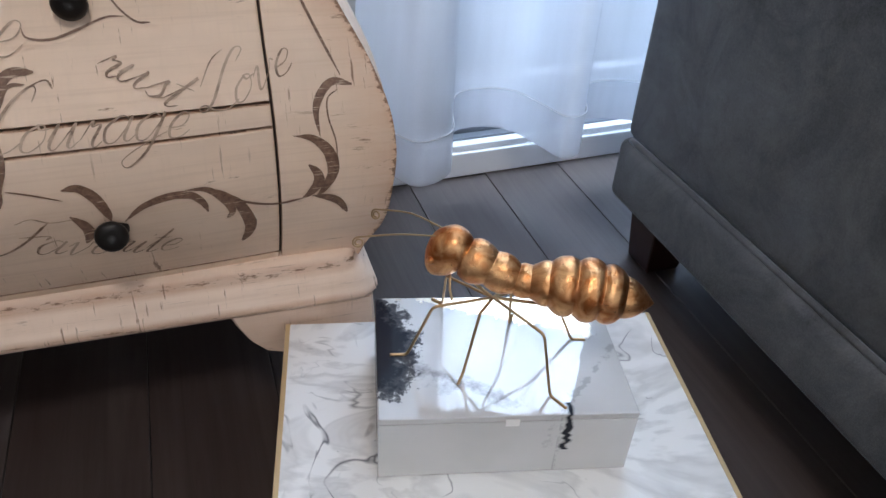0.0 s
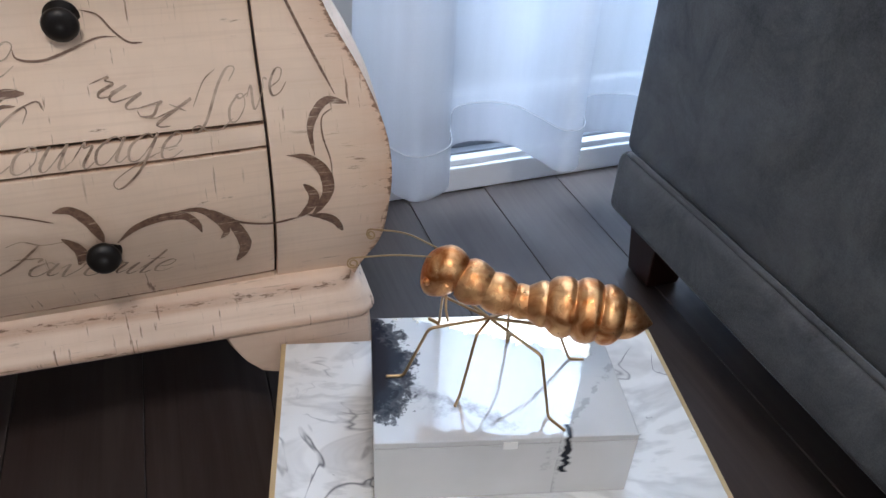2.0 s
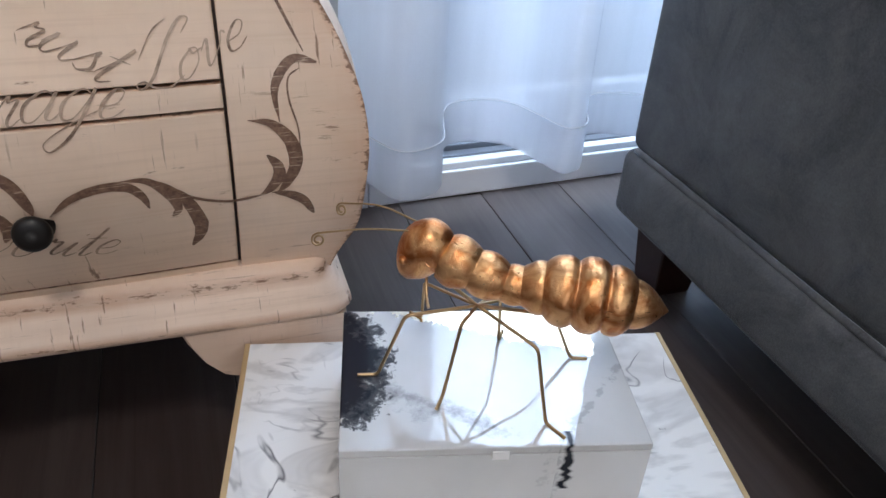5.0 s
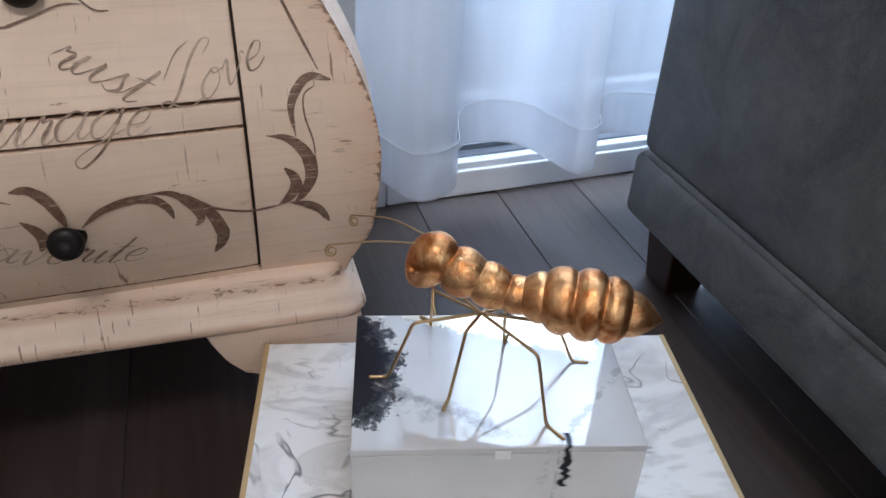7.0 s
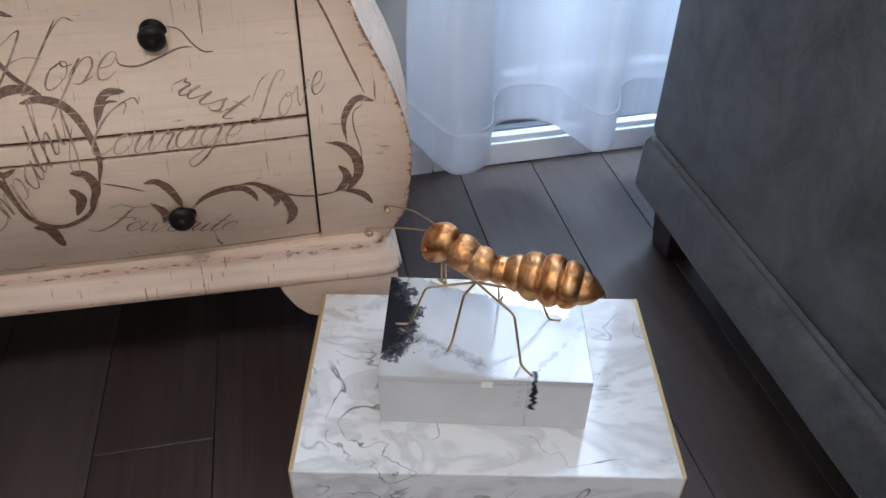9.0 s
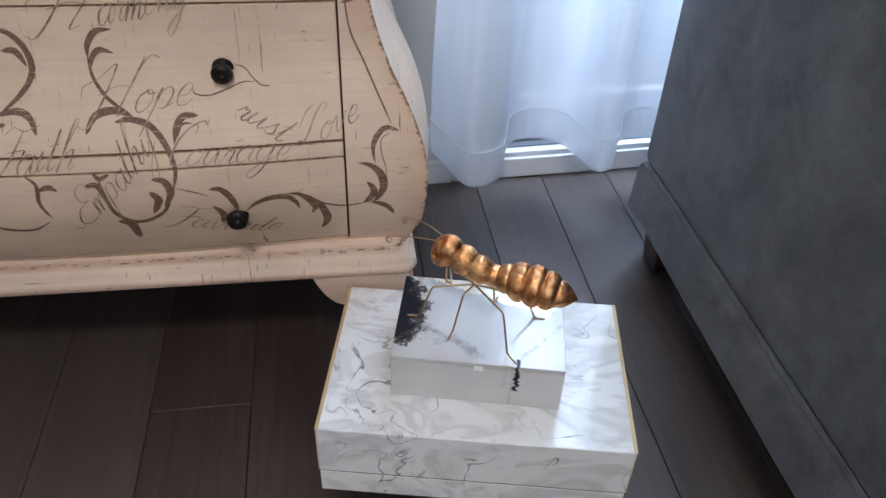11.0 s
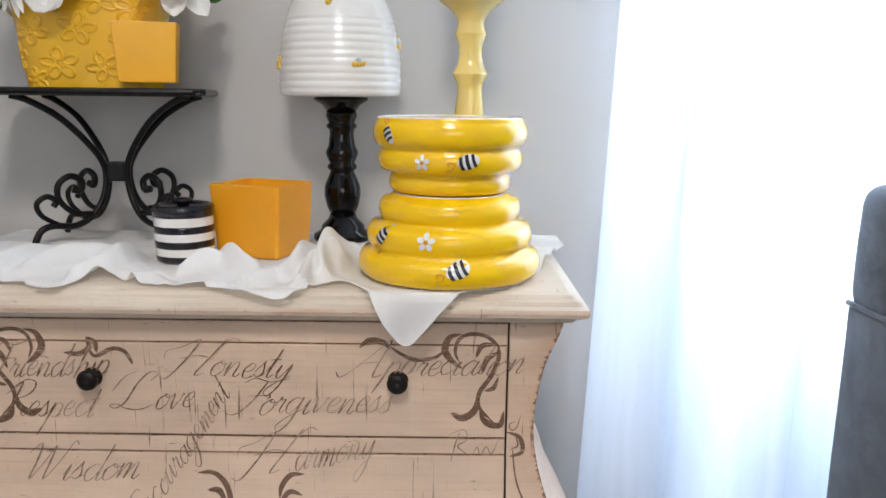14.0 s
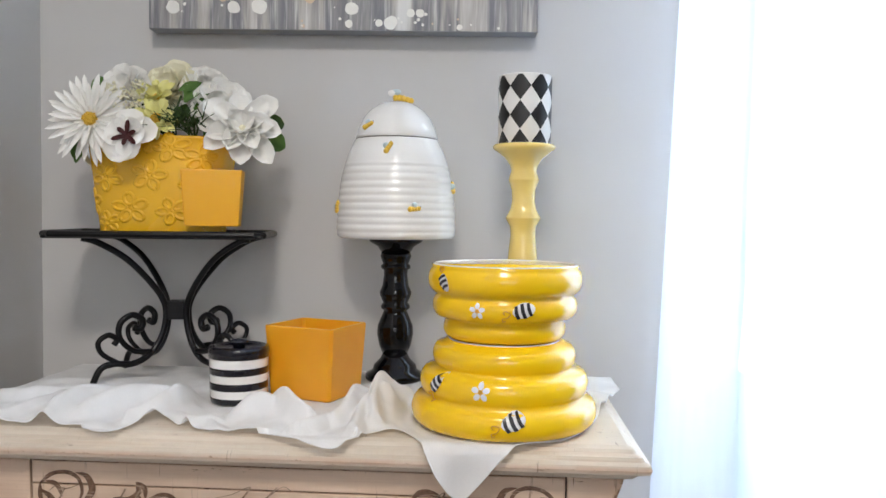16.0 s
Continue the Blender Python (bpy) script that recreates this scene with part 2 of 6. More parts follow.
tail = n.maths("ADD", n.maths("ABSOLUTE", n.maths("ADD", n.maths("SUBTRACT", y, -0.028), n.maths("MULTIPLY", n.maths("ADD", x, 0.05), 0.55))), n.maths("MULTIPLY", n.maths("ABSOLUTE", n.maths("ADD", x, 0.05)), 0.22))
tail = n.ramp(n.maths("ADD", n.maths("DIVIDE", tail, 0.016), n.maths("MULTIPLY", n.maths("SUBTRACT", wob, 0.5), 5.0)), (0.0, 0.65), (1.2, 0.0))
wig = n.maths("MULTIPLY", n.maths("SUBTRACT", n.noise(n.mapped((1, 1, 75)), 1.0, 2, 0.6), 0.5), 0.026)
vein = n.maths("ABSOLUTE", n.maths("ADD", n.maths("SUBTRACT", x, 0.048), wig))
vein = n.ramp(n.maths("ADD", n.maths("DIVIDE", vein, 0.0046), n.maths("MULTIPLY", n.maths("SUBTRACT", wob, 0.5), 2.6)), (0.25, 1.0), (0.9, 0.0))
front = n.maths("MULTIPLY", n.maths("LESS_THAN", y, -0.060), n.maths("GREATER_THAN", z, 0.026))
thin = n.maths("ABSOLUTE", n.maths("SUBTRACT", n.maths("SUBTRACT", y, -0.060), n.maths("MULTIPLY", n.maths("SUBTRACT", x, 0.05), 1.25)))
thin = n.maths("ADD", n.maths("DIVIDE", thin, 0.006), n.maths("MULTIPLY", n.maths("SUBTRACT", n.noise(v, 130, 5, 0.7), 0.5), 7.0))
thin = n.maths("MULTIPLY", n.ramp(thin, (0.0, 0.30), (0.6, 0.0)), n.maths("GREATER_THAN", x, 0.04))
ink = n.maths("MAXIMUM", n.maths("MAXIMUM", cloud, tail), n.maths("MAXIMUM", n.maths("MULTIPLY", vein, front), thin))
col = n.mix(n.ramp(n.noise(v, 11, 3), (0.35, 0.0), (0.65, 1.0)), rgb(194, 193, 191), rgb(204, 203, 202))
col = n.mix(ink, col, rgb(26, 30, 40))
torn = n.maths("ADD", n.maths("MULTIPLY", n.maths("SUBTRACT", n.noise(v, 70, 4, 0.6), 0.5), 0.030), n.maths("MULTIPLY", n.maths("SUBTRACT", n.noise(v, 420, 3, 0.7), 0.5), 0.016))
foil = n.maths("GREATER_THAN", n.maths("ADD", n.maths("ADD", n.maths("SUBTRACT", y, 0.046), n.maths("MULTIPLY", x, 0.34)), torn), 0.0)
foil = n.maths("MULTIPLY", n.maths("MULTIPLY", foil, n.maths("GREATER_THAN", z, 0.0665)), n.maths("LESS_THAN", n.maths("ADD", x, torn), 0.088))
col = n.mix(foil, col, rgb(252, 236, 206))
n.set(colour=col, metal=foil, rough=n.maths("SUBTRACT", 0.24, n.maths("MULTIPLY", foil, 0.12)), coat=n.maths("SUBTRACT", 1.0, n.maths("MULTIPLY", ink, 0.85)), coat_rough=0.015, spec=n.maths("SUBTRACT", 0.5, n.maths("MULTIPLY", ink, 0.42)))
n.b.inputs["Coat IOR"].default_value = 2.05
INKED = n.m

def glossy_dark(*args):
    m = simple(*args)
    m.node_tree.nodes["Principled BSDF"].inputs["Specular IOR Level"].default_value = 0.28
    return m


YELLOW = simple("yellow_glaze", rgb(255, 203, 12), 0.16, 0, 0.25, 24, 0.05, 0.02)
LEMON = simple("pale_yellow_glaze", rgb(244, 216, 128), 0.16, 0, 0.7, 24, 0.05, 0.03)
WHITE_GLAZE = simple("white_glaze", rgb(238, 236, 232), 0.14, 0, 0.8, 24, 0.03, 0.03)
BLACK_GLAZE = glossy_dark("black_glaze", rgb(10, 10, 13), 0.08, 0, 0.1, 24, 0.2, 0.02)
NAVY_GLAZE = glossy_dark("dark_navy_glaze", rgb(20, 20, 32), 0.22, 0, 0.5, 24, 0.2, 0.02)
IRON = glossy_dark("black_iron", rgb(14, 14, 18), 0.34, 0.0, 0.1, 160, 0.25, 0.2)
TIN = simple("yellow_enamelled_tin", rgb(248, 192, 36), 0.24, 0.0, 0.6, 30, 0.07, 0.05)
BLACK_PAINT = simple("black_paint", rgb(20, 18, 18), 0.35)
AMBER_PAINT = simple("amber_paint", rgb(214, 150, 24), 0.35)
BEE_YELLOW = simple("bee_yellow", rgb(232, 190, 70), 0.3)
BLUE_PAINT = simple("pale_blue_paint", rgb(190, 208, 212), 0.35)
WAX = simple("white_wax", rgb(232, 230, 226), 0.5, 0, 0.1, 40, 0.04, 0.05)

YELLOW_WAX = simple("yellow_wax", rgb(248, 180, 8), 0.45, 0, 0.0, 24, 0.05, 0.03)
n = Nodes("frosted_yellow_glass")
v = n.co.outputs["Object"]
n.set(colour=n.mix(n.noise(v, 18, 3), rgb(244, 160, 22), rgb(248, 172, 36)), rough=0.32, sub=0.5, sub_scale=0.02, coat=0.3, coat_rough=0.2)
n.b.inputs["Subsurface Radius"].default_value = (1.0, 0.6, 0.15)
AMBER_GLASS = n.m
n = Nodes("clear_glass")
clr, gls, mx = n.add("ShaderNodeBsdfTransparent", Color=(0.99, 0.99, 0.99, 1)), n.add("ShaderNodeBsdfGlossy", Roughness=0.03), n.add("ShaderNodeMixShader")
mx.inputs[0].default_value = 0.003
n.link(clr.outputs[0], mx.inputs[1])
n.link(gls.outputs[0], mx.inputs[2])
n.link(mx.outputs[0], n.out.inputs[0])
CLEAR = n.m


def petal_mat(name, a, b):
    n = Nodes(name)
    v = n.co.outputs["Object"]
    tone = n.mix(n.noise(n.mapped((60, 60, 30)), 1.0, 4), a, b)
    n.set(colour=tone, rough=0.65, spec=0.25)
    n.bump(n.noise(v, 240, 4), 0.2, 0.0008)
    glow, mx = n.add("ShaderNodeBsdfTranslucent"), n.add("ShaderNodeMixShader")
    mx.inputs[0].default_value = 0.15
    n.link(tone, glow.inputs[0])
    n.link(n.b.outputs[0], mx.inputs[1])
    n.link(glow.outputs[0], mx.inputs[2])
    n.link(mx.outputs[0], n.out.inputs[0])
    return n.m


PETAL = petal_mat("white_petal", rgb(243, 241, 234), rgb(252, 251, 248))
CREAM_PETAL = petal_mat("cream_petal", rgb(236, 230, 200), rgb(246, 243, 222))
LIME_PETAL = petal_mat("pale_lime_petal", rgb(226, 222, 130), rgb(240, 236, 180))
PLUM = petal_mat("plum_blotch", rgb(52, 26, 30), rgb(84, 44, 44))
STAMEN = petal_mat("yellow_centre", rgb(206, 160, 40), rgb(236, 200, 90))
LEAF = petal_mat("green_leaf", rgb(58, 92, 44), rgb(104, 138, 70))
DARK_LEAF = petal_mat("dark_green_leaf", rgb(40, 62, 36), rgb(72, 96, 52))

# abstract canvas: vertical drags of grey, taupe and off-white
n = Nodes("abstract_canvas")
v = n.co.outputs["Object"]
drag = n.noise(n.mapped((16, 1, 1.6)), 1.0, 5, 0.6, 0.4)
thin = n.noise(n.mapped((120, 1, 5)), 1.0, 4, 0.6)
col = n.ramp(drag, (0.28, rgb(104, 104, 108)), (0.40, rgb(150, 148, 147)), (0.48, rgb(118, 118, 124)), (0.56, rgb(176, 171, 166)), (0.66, rgb(218, 217, 214)))
col = n.mix(n.ramp(thin, (0.52, 0.0), (0.70, 0.75)), col, rgb(222, 220, 216))
n.set(colour=col, rough=0.6)
n.bump(thin, 0.3, 0.001)
CANVAS = n.m
CANVAS_EDGE = simple("grey_canvas_edge", rgb(150, 152, 156), 0.6)
DAUB = simple("white_daub", rgb(238, 236, 230), 0.5, grain=160)
TAN_DAUB = simple("tan_daub", rgb(214, 192, 166), 0.5, grain=160)
CONCRETE = simple("pale_concrete", rgb(188, 190, 192), 0.85, grain=12, vary=0.12)

# ---------------------------------------------------------------- mesh helpers


def thing(name, label, category, at=(0, 0, 0), turn=0.0, group="", kind="", base=Matrix.Identity(4)):
    ob = new(name)
    ob.empty_display_size = 0.05
    ob.matrix_world = base @ pose(*at, 0, 0, turn)
    return tagged(ob, label, category, group, kind)


def part(name, bm, material, parent=None, label="", smooth=True):
    me = bpy.data.meshes.new(name)
    bm.to_mesh(me)
    bm.free()
    for p in me.polygons:
        p.use_smooth = smooth
    me.materials.append(material)
    ob = new(name, me)
    if parent is not None:
        ob.parent = parent
    return tagged(ob, label)


def structure(name, bm, material, label, category, smooth=False):
    ob = tagged(part(name, bm, material, None, "", smooth), label, category, kind="structure")
    ob.matrix_world = ROOM
    return ob


def box(x0, x1, y0, y1, z0, z1, bevel=0.0, bm=None, segments=2):
    own = bmesh.new()
    bmesh.ops.create_cube(own, size=1)
    for q in own.verts:
        q.co = Vector(((x0 + x1) / 2 + q.co.x * (x1 - x0), (y0 + y1) / 2 + q.co.y * (y1 - y0), (z0 + z1) / 2 + q.co.z * (z1 - z0)))
    if bevel:
        bmesh.ops.bevel(own, geom=own.edges[:], offset=bevel, segments=segments, affect="EDGES", profile=0.6)
    if bm is None:
        return own
    me = bpy.data.meshes.new("join")
    own.to_mesh(me)
    own.free()
    bm.from_mesh(me)
    bpy.data.meshes.remove(me)
    return bm


def spline(xs, ys):
    """A smooth curve through points, as a function."""
    xs, ys = np.array(xs, float), np.array(ys, float)
    d = np.gradient(ys, xs)

    def f(v):
        v = min(max(v, xs[0]), xs[-1])
        i = min(int(np.searchsorted(xs, v, side="right")) - 1, len(xs) - 2)
        h = xs[i + 1] - xs[i]
        s = (v - xs[i]) / h
        return float((2 * s**3 - 3 * s**2 + 1) * ys[i] + (s**3 - 2 * s**2 + s) * h * d[i] + (3 * s**2 - 2 * s**3) * ys[i + 1] + (s**3 - s**2) * h * d[i + 1])

    return f


def curve(points, n):
    """n + 1 points on a Catmull-Rom curve through the given ones."""
    p = [Vector(q) for q in points]
    p = [p[0] * 2 - p[1], *p, p[-1] * 2 - p[-2]]
    out = []
    for k in range(n + 1):
        f = k / n * (len(p) - 3)
        i = min(int(f), len(p) - 4)
        s = f - i
        a, b, c, d = p[i : i + 4]
        out.append(0.5 * (2 * b + (c - a) * s + (2 * a - 5 * b + 4 * c - d) * s * s + (3 * b - a - 3 * c + d) * s**3))
    return out


def tube(points, r, sides=8, bm=None, r_end=None):
    bm = bm or bmesh.new()
    rings = []
    side = None
    for i, p in enumerate(points):
        way = (points[min(i + 1, len(points) - 1)] - points[max(i - 1, 0)]).normalized()
        if side is None:
            side = way.orthogonal().normalized()
        side = (side - way * side.dot(way)).normalized()
        up = way.cross(side)
        rr = r if r_end is None else r + (r_end - r) * i / (len(points) - 1)
        rings.append([bm.verts.new(p + (side * math.cos(a) + up * math.sin(a)) * rr) for a in (2 * math.pi * k / sides for k in range(sides))])
    for a, b in zip(rings, rings[1:]):
        for k in range(sides):
            bm.faces.new((a[k], a[(k + 1) % sides], b[(k + 1) % sides], b[k]))
    bm.faces.new(rings[0][::-1])
    bm.faces.new(rings[-1])
    return bm


def lathe(profile, sides=48, bm=None, squash=(1, 1), power=2.0, at=(0, 0)):
    """Turns (radius, height) pairs about the z axis; power above 2 makes the round squarer."""
    bm = bm or bmesh.new()
    rings = []
    for r, z in profile:
        ring = []
        for k in range(sides):
            a = 2 * math.pi * k / sides
            c, s = math.cos(a), math.sin(a)
            f = r / (abs(c) ** power + abs(s) ** power) ** (1 / power)
            ring.append(bm.verts.new((at[0] + c * f * squash[0], at[1] + s * f * squash[1], z)))
        rings.append(ring)
    for a, b in zip(rings, rings[1:]):
        for k in range(sides):
            bm.faces.new((a[k], a[(k + 1) % sides], b[(k + 1) % sides], b[k]))
    bm.faces.new(rings[0][::-1])
    bm.faces.new(rings[-1])
    return bm


def ball(r, at, scale=(1, 1, 1), bm=None, u=12, w=8):
    bm = bm or bmesh.new()
    m = Matrix.Translation(at) @ Matrix.Diagonal((*scale, 1))
    bmesh.ops.create_uvsphere(bm, u_segments=u, v_segments=w, radius=r, matrix=m)
    return bm


def sheet(f, nu, nv, bm=None):
    """A grid of f(u, v), u and v from 0 to 1."""
    bm = bm or bmesh.new()
    g = [[bm.verts.new(f(i / nu, j / nv)) for j in range(nv + 1)] for i in range(nu + 1)]
    for i in range(nu):
        for j in range(nv):
            bm.faces.new((g[i][j], g[i + 1][j], g[i + 1][j + 1], g[i][j + 1]))
    return bm


def blob(points, put, bm):
    """A filled outline: points in the plane, laid on a surface by put(u, v), with its middle as a fan."""
    cu, cv = sum(p[0] for p in points) / len(points), sum(p[1] for p in points) / len(points)
    mid = bm.verts.new(put(cu, cv))
    inner = [bm.verts.new(put((p[0] + cu) / 2, (p[1] + cv) / 2)) for p in points]
    outer = [bm.verts.new(put(*p)) for p in points]
    k = len(points)
    for i in range(k):
        j = (i + 1) % k
        bm.faces.new((mid, inner[i], inner[j]))
        bm.faces.new((inner[i], outer[i], outer[j], inner[j]))
    return bm


def oval(u, v, a, b, turn=0.0, n=14):
    c, s = math.cos(radians(turn)), math.sin(radians(turn))
    return [(u + a * math.cos(t) * c - b * math.sin(t) * s, v + a * math.cos(t) * s + b * math.sin(t) * c) for t in (2 * math.pi * i / n for i in range(n))]

# ---------------------------------------------------------------- the room
WY = 0.055  # face of the window wall
LEFT, RIGHT, BACK, HIGH = -0.55, 3.30, -4.20, 2.45
DX0, DX1, DTOP = 0.628, 2.58, 2.08  # opening of the patio door

bm = box(LEFT - 0.15, DX0, WY, WY + 0.16, 0, HIGH)
box(DX1, RIGHT + 0.15, WY, WY + 0.16, 0, HIGH, bm=bm)
box(DX0, DX1, WY, WY + 0.16, DTOP, HIGH, bm=bm)
structure("wall_north", bm, WALL, "light grey painted wall with a patio door opening", "wall")
structure("wall_west", box(LEFT - 0.15, LEFT, BACK - 0.15, WY, 0, HIGH), WALL, "light grey painted side wall", "wall")
structure("wall_east", box(RIGHT, RIGHT + 0.15, BACK - 0.15, WY, 0, HIGH), WALL, "light grey painted side wall", "wall")
bm = bmesh.new()
box(LEFT, -0.50, BACK - 0.15, BACK, 0, HIGH, bm=bm)
box(1.1, RIGHT, BACK - 0.15, BACK, 0, HIGH, bm=bm)
box(-0.50, 1.1, BACK - 0.15, BACK, 0, 0.9, bm=bm)
box(-0.50, 1.1, BACK - 0.15, BACK, 2.15, HIGH, bm=bm)
structure("wall_south", bm, WALL, "light grey painted wall with a window opening", "wall")
structure("ceiling", box(LEFT - 0.15, RIGHT + 0.15, BACK - 0.15, WY + 0.16, HIGH, HIGH + 0.12), CEIL, "plain white painted ceiling", "ceiling")
structure("ground", box(-60, 60, -60, 90, -0.16, -0.06), CONCRETE, "pale concrete ground outside round the room", "ground")

# baseboard: a flat board with a raised foot and a bead on top
prof = [(0.0, 0.0), (-0.013, 0.0), (-0.013, 0.050), (-0.010, 0.056), (-0.008, 0.104), (-0.0125, 0.110), (-0.0125, 0.122), (-0.006, 0.128), (0.0, 0.128)]


def moulding(x0, x1, y, profile):
    m = bmesh.new()
    a, b = ([m.verts.new((x, y + p, z)) for p, z in profile] for x in (x0, x1))
    k = len(profile)
    for i in range(k):
        m.faces.new((a[i], b[i], b[(i + 1) % k], a[(i + 1) % k]))
    m.faces.new(a[::-1])
    m.faces.new(b)
    return m


structure("baseboard", moulding(LEFT, 0.551, WY, prof), TRIM, "white painted baseboard along the wall", "baseboard")

# patio door: casing, stepped sill, tracks, two sliding leaves
door = thing("door_1", "white sliding patio door with stepped sill behind sheer curtain", "patio door", (DX0, WY, 0), kind="structure", base=ROOM)
W = DX1 - DX0
part("sill", box(-0.075, W + 0.075, -0.013, 0.17, 0, 0.046, 0.003), TRIM, door, smooth=False)
part("sill_nose", box(-0.070, W + 0.07, -0.006, 0.16, 0.046, 0.058, 0.003), TRIM, door, smooth=False)
part("track", box(0.0, W, 0.030, 0.040, 0.058, 0.072, 0.002), TRACK, door, "grey metal track", smooth=False)
part("track", box(0.0, W, 0.062, 0.072, 0.058, 0.078, 0.002), TRACK, door, smooth=False)
part("track_bed", box(0.0, W, 0.012, 0.155, 0.058, 0.062), TRACK, door, smooth=False)
for side in (-1, 1):
    x0 = -0.075 if side < 0 else W + 0.005
    part("casing", box(x0, x0 + 0.07, -0.017, 0.0, 0.058, DTOP + 0.07, 0.004), TRIM, door, smooth=False)
part("casing", box(-0.005, W + 0.005, -0.017, 0.0, DTOP, DTOP + 0.07, 0.004), TRIM, door, smooth=False)
for k, y in enumerate((0.078, 0.112)):
    x0, x1 = (0.002, W / 2 + 0.03) if k else (W / 2 - 0.03, W - 0.002)
    m = box(x0, x1, y, y + 0.030, 0.080, 0.122, 0.004)
    box(x0, x1, y, y + 0.030, DTOP - 0.075, DTOP - 0.003, 0.004, m)
    box(x0, x0 + 0.085, y, y + 0.030, 0.122, DTOP - 0.075, 0.004, m)
    box(x1 - 0.06, x1, y, y + 0.030, 0.122, DTOP - 0.075, 0.004, m)
    leaf = part("door_leaf", m, TRIM, door, smooth=False)
    pane = part("pane", box(x0 + 0.055, x1 - 0.055, y + 0.012, y + 0.018, 0.118, DTOP - 0.07), GLASS, leaf, "clear glass", smooth=False)
    pane.visible_shadow = False

window = thing("window_1", "white framed window in the wall opposite the chest", "window", (0.275, BACK - 0.08, 0.9), kind="structure", base=ROOM)
m = box(-0.82, 0.82, -0.03, 0.03, 0.0, 0.06, 0.004)
box(-0.82, 0.82, -0.03, 0.03, 1.19, 1.25, 0.004, m)
for x in (-0.82, -0.28, 0.22, 0.76):
    box(x, x + 0.06, -0.03, 0.03, 0.06, 1.19, 0.004, m)
part("window_frame", m, TRIM, window, smooth=False)
for x in (-0.76, -0.22, 0.28):
    pane = part("pane", box(x, x + 0.48, -0.004, 0.004, 0.06, 1.19), GLASS, window, "clear glass", smooth=False)
    pane.visible_shadow = False

# ---------------------------------------------------------------- sheer curtain
# one run of the hem seen from above: a round lobe towards the room, then back to the door
FIRST = [(0.494, 0.000), (0.508, -0.040), (0.522, -0.092), (0.543, -0.134), (0.575, -0.138), (0.606, -0.120), (0.622, -0.078), (0.640, -0.030), (0.668, 0.004), (0.722, 0.014), (0.760, -0.010), (0.778, -0.062), (0.794, -0.118), (0.824, -0.118)]
NEXT = [(0.846, -0.080), (0.868, -0.038), (0.905, -0.014), (0.955, -0.016), (0.992, -0.040), (1.012, -0.085), (1.030, -0.122), (1.060, -0.118)]
PLAN = FIRST + [(x + 0.236 * k, y + 0.012 * math.sin(2.3 * k)) for k in range(7) for x, y in NEXT]
HANG = curve([(x, y, 0) for x, y in PLAN], 640)
HEM_Z, HEM_H = 0.112, 0.070


def hang(u, z):
    """A point of the cloth: u along the hem, z over the floor."""
    p = HANG[min(int(round(u * 640)), 640)]
    up = max(0.0, z - HEM_Z)
    calm = 1.0 - 0.16 * min(1.0, up / 0.5) - 0.16 * max(0.0, (z - 0.9) / 1.3)
    y = -0.055 + (p.y + 0.055) * calm + 0.004 * math.sin(23.0 * p.x + 1.6 * z)
    x = p.x + 0.034 * max(0.0, z - 0.3) * math.exp(-(p.x - 0.492) / 0.2) + 0.005 * math.sin(17.0 * p.x) * min(1.0, up)
    return Vector((x, y, z + 0.003 * math.sin(31.0 * p.x) * math.exp(-up / 0.1)))


curtain = thing("sheer_curtain", "sheer white voile curtain in deep folds over the patio door", "curtain", (0, 0, 0), base=ROOM)
part("curtain_cloth", sheet(lambda u, v: hang(u, HEM_Z + 0.002 + 2.09 * v), 640, 24), SHEER, curtain)


def in_front(u, z, off=0.0022):
    p, q = HANG[max(int(round(u * 640)) - 1, 0)], HANG[min(int(round(u * 640)) + 1, 640)]
    way = (q - p).normalized()
    return hang(u, z) + Vector((way.y, -way.x, 0)) * off


part("hem", sheet(lambda u, v: in_front(u, HEM_Z + HEM_H * v), 640, 4), HEM, curtain, "doubled hem")
part("hem_seam", tube([in_front(u, HEM_Z + HEM_H, 0.0030) for u in np.linspace(0, 1, 640)], 0.0008, 4), SEAM_THREAD, curtain, "stitched seam line")
rod = thing("curtain_rod", "white curtain rod above the patio door", "curtain rod", (1.57, -0.055, 2.215), base=ROOM)
part("pole", tube([Vector((-1.15, 0, 0)), Vector((1.15, 0, 0))], 0.011, 12), TRIM, rod)
for s in (-1, 1):
    part("finial", ball(0.022, (s * 1.165, 0, 0)), TRIM, rod)
    part("bracket", box(s * 1.0 - 0.008, s * 1.0 + 0.008, 0.0, 0.112, -0.008, 0.008, 0.002), TRIM, rod, smooth=False)

# ---------------------------------------------------------------- chest of drawers
ZS = [0.150, 0.200, 0.222, 0.262, 0.300, 0.330, 0.360, 0.390, 0.415, 0.445, 0.480, 0.540, 0.600, 0.650, 0.700, 0.760]
front_y = spline(ZS, [-0.405, -0.408, -0.416, -0.437, -0.452, -0.459, -0.460, -0.455, -0.442, -0.421, -0.402, -0.388, -0.384, -0.386, -0.389, -0.390])
half_w = spline([0.190, 0.233, 0.257, 0.314, 0.360, 0.392, 0.429, 0.474, 0.527, 0.586, 0.634, 0.679, 0.732, 0.760], [0.408, 0.421, 0.430, 0.436, 0.437, 0.432, 0.419, 0.396, 0.378, 0.368, 0.371, 0.380, 0.400, 0.404])
bow = spline([0.150, 0.250, 0.360, 0.450, 0.600, 0.760], [0.0, 0.8, 1.0, 0.6, 0.0, 0.0])


def face(x, z):
    """Where the bombe front lies."""
    return front_y(z) - 0.03 * bow(z) * max(0.0, 0.58 - (x / 0.43) ** 2)


